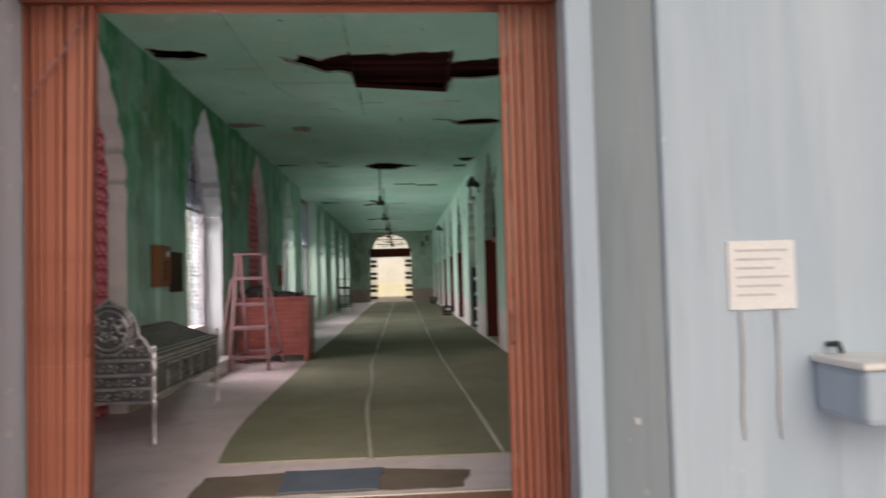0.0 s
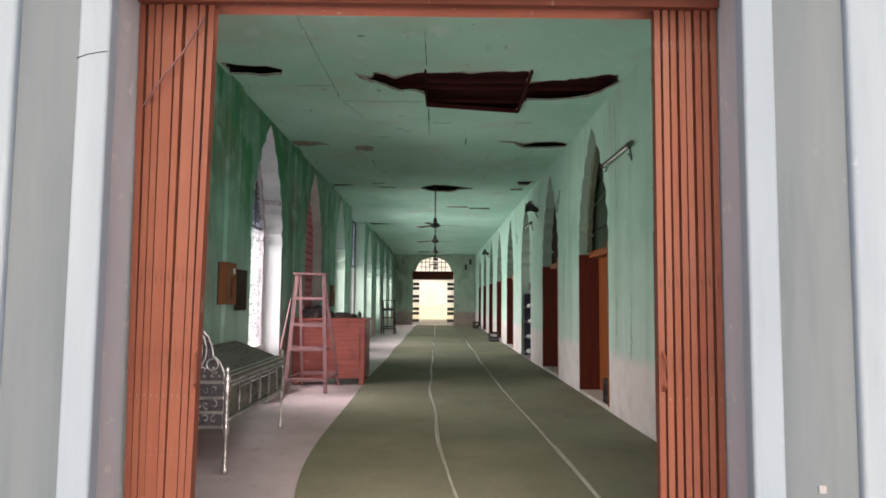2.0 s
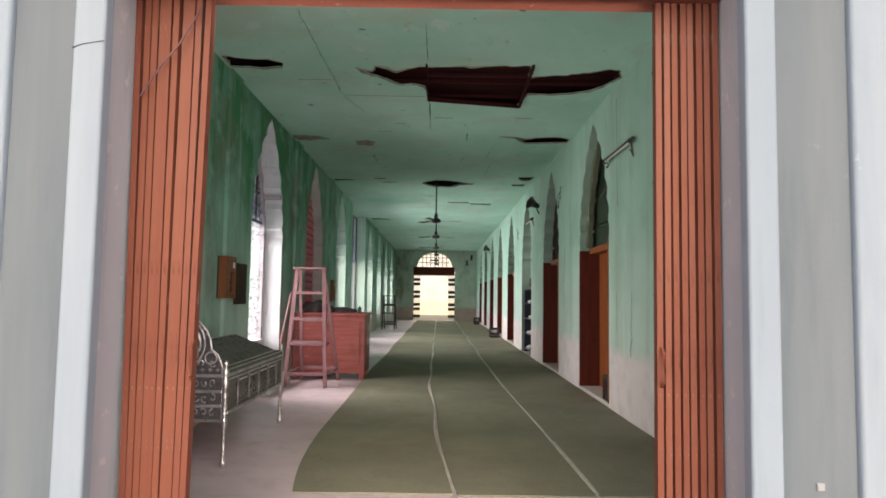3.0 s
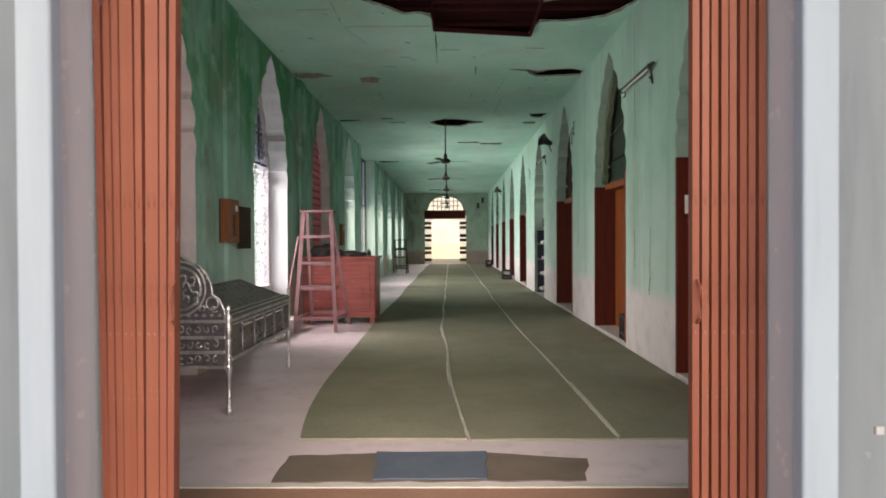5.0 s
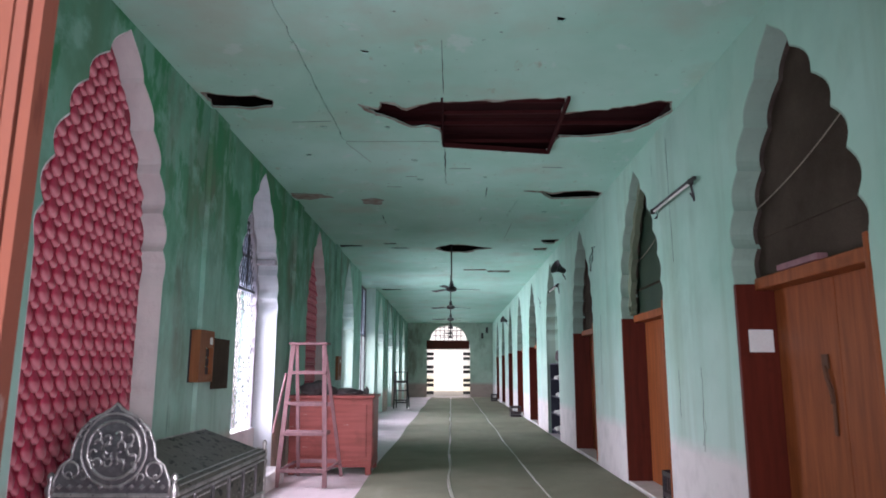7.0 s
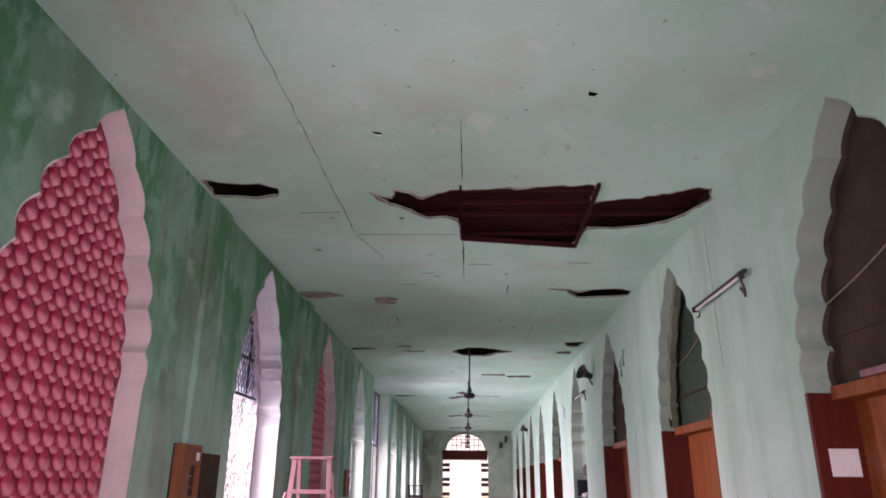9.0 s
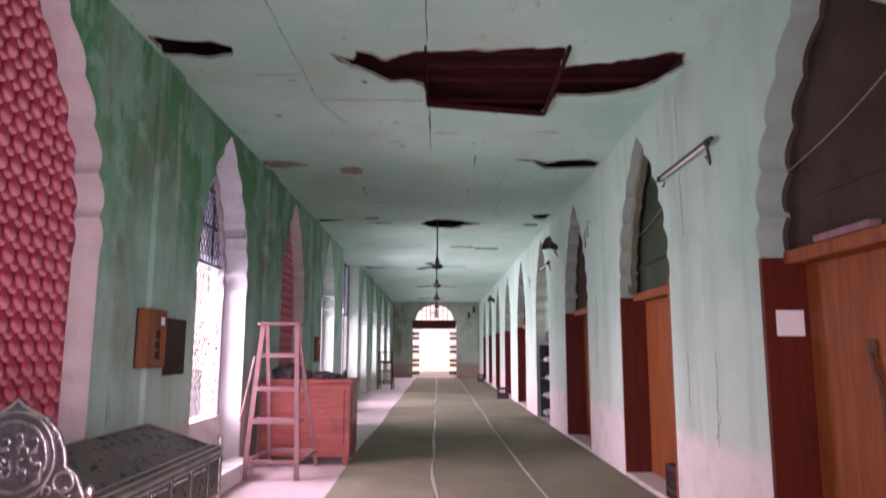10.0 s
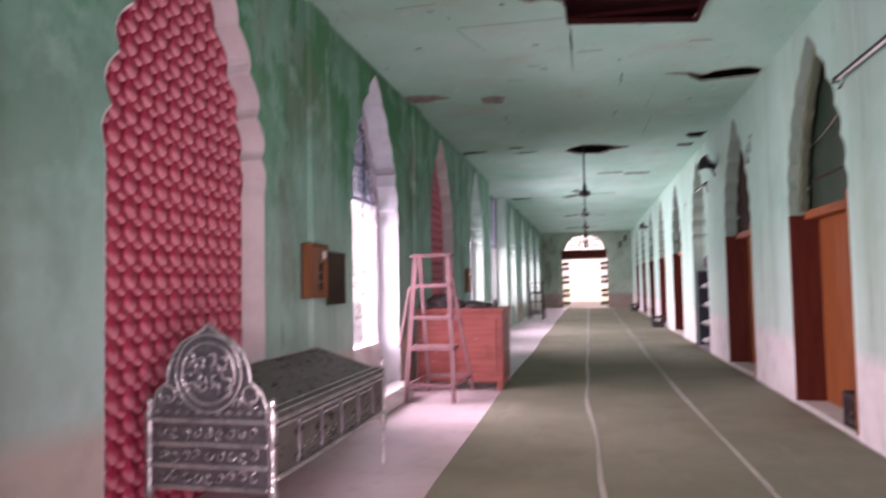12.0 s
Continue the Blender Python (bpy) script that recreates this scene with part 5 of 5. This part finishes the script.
# pole leaning on the ladder
tagged(part("wooden_pole", tube(bmesh.new(), [(-2.82, 9.95, 0.62), (-2.70, 10.02, 1.35)], 0.016, 8), M_LADDER), "pale wooden pole leaning behind the step ladder", "pole")


# ---- desk ----
dx0, dx1, dy0, dy1, dz = -2.82, -1.68, 10.80, 11.55, 1.05
desk = thing("wooden_desk", ((dx0 + dx1) / 2, (dy0 + dy1) / 2, 0), "scuffed reddish wooden desk cabinet with worn edges", "desk")
part("body", boxed(dx0, dx1, dy0, dy1, 0.10, dz - 0.04, bevel=0.008), M_DESK, desk)
part("top", boxed(dx0 - 0.02, dx1 + 0.03, dy0 - 0.03, dy1 + 0.02, dz - 0.04, dz, bevel=0.008), M_DESK, desk)
part("front_panel", boxed(dx0 + 0.10, dx1 - 0.08, dy0 - 0.010, dy0 + 0.004, 0.24, dz - 0.12, bevel=0.005), M_DESK, desk)
part("front_rail", boxed(dx0, dx1, dy0 - 0.014, dy0 + 0.004, 0.10, 0.19, bevel=0.005), M_DESK, desk)
for x in (dx0 + 0.01, dx1 - 0.09):
    for y in (dy0 + 0.0, dy1 - 0.08):
        part("foot", boxed(x, x + 0.08, y, y + 0.08, 0.0, 0.10, bevel=0.006), M_DESK, desk)
for z0, z1 in ((0.22, 0.5), (0.55, 0.9)):
    part("side_panel", boxed(dx1 - 0.003, dx1 + 0.008, dy0 + 0.09, dy1 - 0.09, z0, z1, bevel=0.004), M_DESK, desk)


def heap(name, c, size, material, seed, label, category):
    bm = bmesh.new()
    bmesh.ops.create_icosphere(bm, subdivisions=4, radius=1.0)
    for v in bm.verts:
        f = 1 + 0.32 * noise.noise(v.co * 1.8 + Vector((seed, 0, 0))) + 0.12 * noise.noise(v.co * 5.0 + Vector((0, seed, 0)))
        v.co = Vector((c[0] + size[0] * v.co.x * f, c[1] + size[1] * v.co.y * f, c[2] + max(0.0, size[2] * (0.35 + v.co.z * f))))
    return tagged(part(name, bm, material, smooth=True), label, category)


heap("crumpled_cloth", (-2.50, 11.15, dz), (0.26, 0.25, 0.13), M_CLOTH, 1.0, "dark crumpled cloth heaped on the desk", "cloth")
heap("crumpled_cloth", (-2.12, 11.25, dz), (0.22, 0.22, 0.06), M_CLOTH, 4.0, "dark folded cloth lying flat on the desk", "cloth")
tagged(part("ink_bottle", lathe(bmesh.new(), (-1.83, 11.3, dz), [(0.03, 0), (0.032, 0.07), (0.012, 0.09), (0.012, 0.11)], 10), M_IRON), "small dark bottle standing on the desk edge", "bottle")


# ---- meter boxes on the west wall ----
def meter_box(y, z, group, lid_open=True):
    m = thing("meter_box", (XL + 0.06, y + 0.21, z), "open wooden meter box with dark fuses, hung on green wall", "meter box", group)
    w, h, d = 0.36, 0.47, 0.10
    x = XL + 0.002
    part("back", boxed(x, x + 0.015, y, y + w, z, z + h), M_PLASTIC, m)
    for a, b, c0, c1 in ((y, y + 0.02, z, z + h), (y + w - 0.02, y + w, z, z + h), (y + 0.02, y + w - 0.02, z, z + 0.02), (y + 0.02, y + w - 0.02, z + h - 0.02, z + h)):
        part("side", boxed(x + 0.015, x + d, a, b, c0, c1, bevel=0.003), M_BOXWOOD, m)
    for i in range(3):
        part("fuse_block", boxed(x + 0.015, x + d - 0.035, y + 0.09, y + w - 0.025, z + 0.06 + 0.085 * i, z + 0.135 + 0.085 * i, bevel=0.006), M_PLASTIC, m)
    for a, b, c0, c1 in ((y + 0.022, y + 0.17, z + 0.022, z + h - 0.022), (y + 0.17, y + w - 0.022, z + 0.31, z + h - 0.022), (y + 0.17, y + w - 0.022, z + 0.022, z + 0.07)):
        part("front_board", boxed(x + d - 0.022, x + d - 0.006, a, b, c0, c1), M_BOXWOOD, m)
    part("label", boxed(x + d - 0.006, x + d - 0.003, y + w - 0.10, y + w - 0.03, z + 0.345, z + 0.41), M_PAPER, m)
    if lid_open:
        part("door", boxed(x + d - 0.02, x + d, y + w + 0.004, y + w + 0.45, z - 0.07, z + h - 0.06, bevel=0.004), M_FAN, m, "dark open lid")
    tagged(part("conduit", tube(bmesh.new(), [(XL + 0.02, y + 0.18, z + h - 0.002), (XL + 0.02, y + 0.19, HC - 0.01)], 0.013, 8), M_LEFT), "green painted conduit running up to the ceiling", "conduit", "wall conduits")


meter_box(7.42, 1.28, "meter boxes")
meter_box(14.95, 1.20, "meter boxes", False)
tagged(part("conduit", tube(bmesh.new(), [(XL + 0.02, 15.45, 1.25), (XL + 0.02, 15.45, HC - 0.01)], 0.013, 8), M_LEFT), "green painted conduit running up to the ceiling", "conduit", "wall conduits")


# ---- lamps, fans and wires ----
def tube_light(y0, y1, z, label):
    t = thing("tube_light", (XR - 0.06, (y0 + y1) / 2, z), label, "lamp", "tube lights")
    part("batten", boxed(XR - 0.065, XR - 0.030, y0, y1, z, z + 0.028, bevel=0.004), M_IRON, t)
    part("tube", tube(bmesh.new(), [(XR - 0.06, y0 + 0.04, z - 0.014), (XR - 0.06, y1 - 0.04, z - 0.014)], 0.012, 10), M_WHITE, t, "white unlit tube", smooth=True)
    for y in (y0 + 0.02, y1 - 0.05):
        part("holder", boxed(XR - 0.095, XR - 0.05, y, y + 0.03, z - 0.04, z + 0.01, bevel=0.004), M_IRON, t)
    part("bracket", beam(bmesh.new(), (XR - 0.03, y0 + 0.15, z - 0.002), (XR - 0.002, y0 + 0.16, z - 0.16), 0.02, 0.01), M_IRON, t)
    part("bracket", beam(bmesh.new(), (XR - 0.04, y0 + 0.2, z + 0.03), (XR, y0 + 0.2, z + 0.03), 0.02, 0.02), M_IRON, t)
    part("bracket", beam(bmesh.new(), (XR - 0.04, y1 - 0.2, z + 0.03), (XR, y1 - 0.2, z + 0.03), 0.02, 0.02), M_IRON, t)


tube_light(7.12, 8.34, 3.06, "unlit tube light on a dark batten, tilted on mint wall")
tube_light(14.9, 16.1, 3.10, "unlit tube light on a dark batten further along the wall")


def ceiling_fan():
    f = thing("ceiling_fan", (0, 0, 3.06), "dark three-bladed ceiling fan hanging still on long rod", "fan", "ceiling fans in a row")
    part("rod", tube(bmesh.new(), [(0, 0, 0.06), (0, 0, 1.235)], 0.014, 8), M_IRON, f, local=True)
    part("canopy", lathe(bmesh.new(), (0, 0, 0.06), [(0.012, 0.0), (0.05, 0.01), (0.03, 0.10), (0.014, 0.12)], 12), M_IRON, f, local=True, smooth=True)
    part("motor", lathe(bmesh.new(), (0, 0, -0.06), [(0.03, 0.0), (0.10, 0.02), (0.115, 0.06), (0.09, 0.10), (0.03, 0.12)], 16), M_IRON, f, local=True, smooth=True)
    for i in range(3):
        bm = bmesh.new()
        box(bm, 0.09, 0.20, -0.018, 0.018, -0.006, 0.0)
        vs = [bm.verts.new(p) for p in ((0.18, -0.05, -0.008), (0.58, -0.065, -0.014), (0.60, 0.055, 0.004), (0.18, 0.05, 0.006))]
        ws = [bm.verts.new((v.co.x, v.co.y, v.co.z + 0.005)) for v in vs]
        bm.faces.new(vs[::-1])
        bm.faces.new(ws)
        for q in range(4):
            bm.faces.new((vs[q], vs[(q + 1) % 4], ws[(q + 1) % 4], ws[q]))
        bmesh.ops.rotate(bm, verts=bm.verts, cent=(0, 0, 0), matrix=Matrix.Rotation(2 * math.pi * i / 3 + 0.2, 3, "Z"))
        part("blade", bm, M_IRON, f, local=True)
    return f


first_fan = ceiling_fan()
first_fan.location = (-0.60, 15.3, 3.06)
for i, y in enumerate((19.4, 23.7, 28.0, 32.2, 36.0)):
    copy_thing(first_fan, pose(-0.62 - 0.01 * i, y, 3.06, 0, 0, 17 + 31 * i))


def loudspeaker(y, z):
    s = thing("loudspeaker", (XR - 0.02, y, z), "small black horn loudspeaker on a wall bracket", "loudspeaker", "wall loudspeakers")
    bm = bmesh.new()
    lathe(bm, (0, 0, 0), [(0.05, 0.0), (0.06, 0.08), (0.075, 0.14), (0.13, 0.22), (0.14, 0.225), (0.12, 0.21), (0.03, 0.12)], 16)
    bmesh.ops.transform(bm, matrix=pose(XR - 0.02, y, z, 0, -70, 25), verts=bm.verts)
    part("horn", bm, M_IRON, s, smooth=True)
    part("bracket", beam(bmesh.new(), (XR - 0.06, y, z - 0.05), (XR, y, z - 0.16), 0.02, 0.02), M_IRON, s)


loudspeaker(14.25, 3.28)
loudspeaker(28.0, 3.3)


def loose_wire(y, z, seed, size=0.3):
    r = random.Random(seed)
    pts = [(XR - 0.012, y, z)]
    for i in range(9):
        p = pts[-1]
        pts.append((XR - 0.008 - r.uniform(0, 0.03), p[1] + r.uniform(-0.09, 0.09) * size / 0.3, p[2] - r.uniform(-0.02, 0.075) * size / 0.3))
    tagged(part("loose_wire", tube(bmesh.new(), pts, 0.006, 6), M_IRON), "loose dark wire dangling from the mint wall", "wire", "loose wires")


loose_wire(11.5, 3.25, 2, 0.35)
loose_wire(11.75, 3.2, 5, 0.3)
loose_wire(7.3, 2.98, 8, 0.12)
loose_wire(18.3, 3.2, 9, 0.4)
loose_wire(8.35, 3.10, 11, 0.12)


# ---- loose things on the floor ----
def crate(x0, x1, y0, y1, h, label):
    c = thing("plastic_crate", ((x0 + x1) / 2, (y0 + y1) / 2, 0.0), label, "crate", "crates along the wall")
    part("base", boxed(x0, x1, y0, y1, 0.052 if x0 > 1.58 else 0.014, 0.07, bevel=0.004), M_PLASTIC, c)
    z0 = 0.07
    for x, y in ((x0, y0), (x1 - 0.03, y0), (x0, y1 - 0.03), (x1 - 0.03, y1 - 0.03)):
        part("corner", boxed(x, x + 0.03, y, y + 0.03, z0, h, bevel=0.004), M_PLASTIC, c)
    for z in (0.10, h - 0.05):
        part("rim", boxed(x0 + 0.03, x1 - 0.03, y0, y0 + 0.014, z, z + 0.05, bevel=0.003), M_PLASTIC, c)
        part("rim", boxed(x0 + 0.03, x1 - 0.03, y1 - 0.014, y1, z, z + 0.05, bevel=0.003), M_PLASTIC, c)
        part("rim", boxed(x0, x0 + 0.014, y0 + 0.03, y1 - 0.03, z, z + 0.05, bevel=0.003), M_PLASTIC, c)
        part("rim", boxed(x1 - 0.014, x1, y0 + 0.03, y1 - 0.03, z, z + 0.05, bevel=0.003), M_PLASTIC, c)
    n = 5
    for i in range(n):
        u = x0 + 0.03 + (x1 - x0 - 0.06) * (i + 0.5) / n
        part("slat", boxed(u - 0.011, u + 0.011, y0 + 0.002, y0 + 0.012, 0.15, h - 0.05), M_PLASTIC, c)
        v = y0 + 0.03 + (y1 - y0 - 0.06) * (i + 0.5) / n
        part("slat", boxed(x0 + 0.002, x0 + 0.012, v - 0.011, v + 0.011, 0.15, h - 0.05), M_PLASTIC, c)


crate(1.62, 1.90, RIGHT[1] - HALF + 0.06, RIGHT[1] - HALF + 0.42, 0.36, "dark plastic slatted crate on the doorway sill")
crate(1.20, 1.52, 22.4, 22.9, 0.32, "dark plastic box on the carpet by the wall")
crate(1.22, 1.50, 33.0, 33.4, 0.34, "dark plastic box near the far wall")

# ---- far doorway ----
fd = thing("door_north", (dc, Y1 + 0.1, 0), "open far doorway with dark folded lattice gates and fanlight", "doorway", kind="structure")
part("lintel", boxed(DX0 - 0.02, DX1 - 0.03, Y1 - 0.06, Y1 + 0.2, 2.55, 3.0, bevel=0.02), M_DOORDARK, fd, "dark maroon lintel beam")
part("lintel_edge", boxed(DX0, DX1 - 0.04, Y1 - 0.08, Y1 - 0.06, 2.50, 2.55, bevel=0.004), M_PALE, fd)
for x0, x1 in ((DX0 + 0.01, DX0 + 0.36), (DX1 - 0.36, DX1 - 0.01)):
    bm = bmesh.new()
    for i in range(6):
        x = x0 + (x1 - x0) * i / 5
        box(bm, x - 0.012, x + 0.012, Y1 + 0.1, Y1 + 0.13, 0.02, 2.5)
    part("folded_gate", bm, M_WHITE, fd)
    for z in (0.15, 0.55, 0.80, 1.25, 1.50, 1.95, 2.20):
        part("gate_band", boxed(x0 - 0.01, x1 + 0.01, Y1 + 0.07, Y1 + 0.1, z, z + 0.16, bevel=0.01), M_IRON, fd)
bars = bmesh.new()
for i in range(1, 8):
    x = dc - 0.9 + 1.8 * i / 8
    box(bars, x - 0.02, x + 0.02, Y1 + 0.1, Y1 + 0.124, 2.98, 2.95 + 0.86 * math.sqrt(max(0.02, 1 - ((x - dc) / 0.97) ** 2)))
for z in (3.25, 3.52):
    box(bars, dc - 0.85, dc + 0.85, Y1 + 0.1, Y1 + 0.12, z - 0.02, z + 0.02)
part("fanlight_bars", bars, M_IRON, fd)
for x in (1.0, 1.25):
    tagged(part("wall_fitting", boxed(x, x + 0.12, Y1 - 0.07, Y1 - 0.003, 3.1 + 0.3 * (x > 1.1), 3.4 + 0.3 * (x > 1.1), bevel=0.01), M_IRON), "small dark fitting on the far wall", "fitting", "far wall fittings")


# flaking, water-stained bits of ceiling board
for pts, seed in (([(-1.95, 11.15), (-1.75, 11.05), (-1.62, 11.2), (-1.70, 11.45), (-1.92, 11.42)], 41), ([(-2.92, 10.75), (-2.5, 10.85), (-2.35, 11.0), (-2.6, 11.1), (-2.92, 11.15)], 42)):
    bm = slab(ragged(pts, 0.025, 0.06, seed), [], lambda u, v, d: (u, v, HC - 0.012 + d + 0.02 * noise.noise(Vector((u * 5, v * 5, 0)))), 0.006)
    tagged(part("ceiling_flake", bm, M_STAIN), "brown water-stained flake peeling from the ceiling", "flake", "ceiling flakes", "structure")


def wall_crack(y, z0, z1, seed, wander=0.02):
    r = random.Random(seed)
    n = 12
    pts = []
    yy = y
    for i in range(n + 1):
        pts.append((XR - 0.0015, yy, z0 + (z1 - z0) * i / n))
        yy += r.uniform(-wander, wander)
    tagged(part("wall_crack", tube(bmesh.new(), pts, 0.0024, 5), M_INKDARK), "thin dark crack running down the mint wall", "crack", "wall cracks", "structure")


wall_crack(7.42, 0.70, 1.42, 3)
wall_crack(7.45, 0.75, 1.10, 4, 0.03)
wall_crack(7.95, 2.45, 3.75, 5, 0.01)
wall_crack(7.98, 0.95, 1.4, 6, 0.015)
wall_crack(11.4, 1.2, 2.2, 7, 0.015)

tagged(part("pale_string", tube(bmesh.new(), [(-1.70, 2.575, 2.10), (-1.62, 2.565, 2.22), (-1.55, 2.565, 2.31), (-1.47, 2.57, 2.46)], 0.004, 6), M_LADDER), "thin pale string caught on the folded gate", "string")
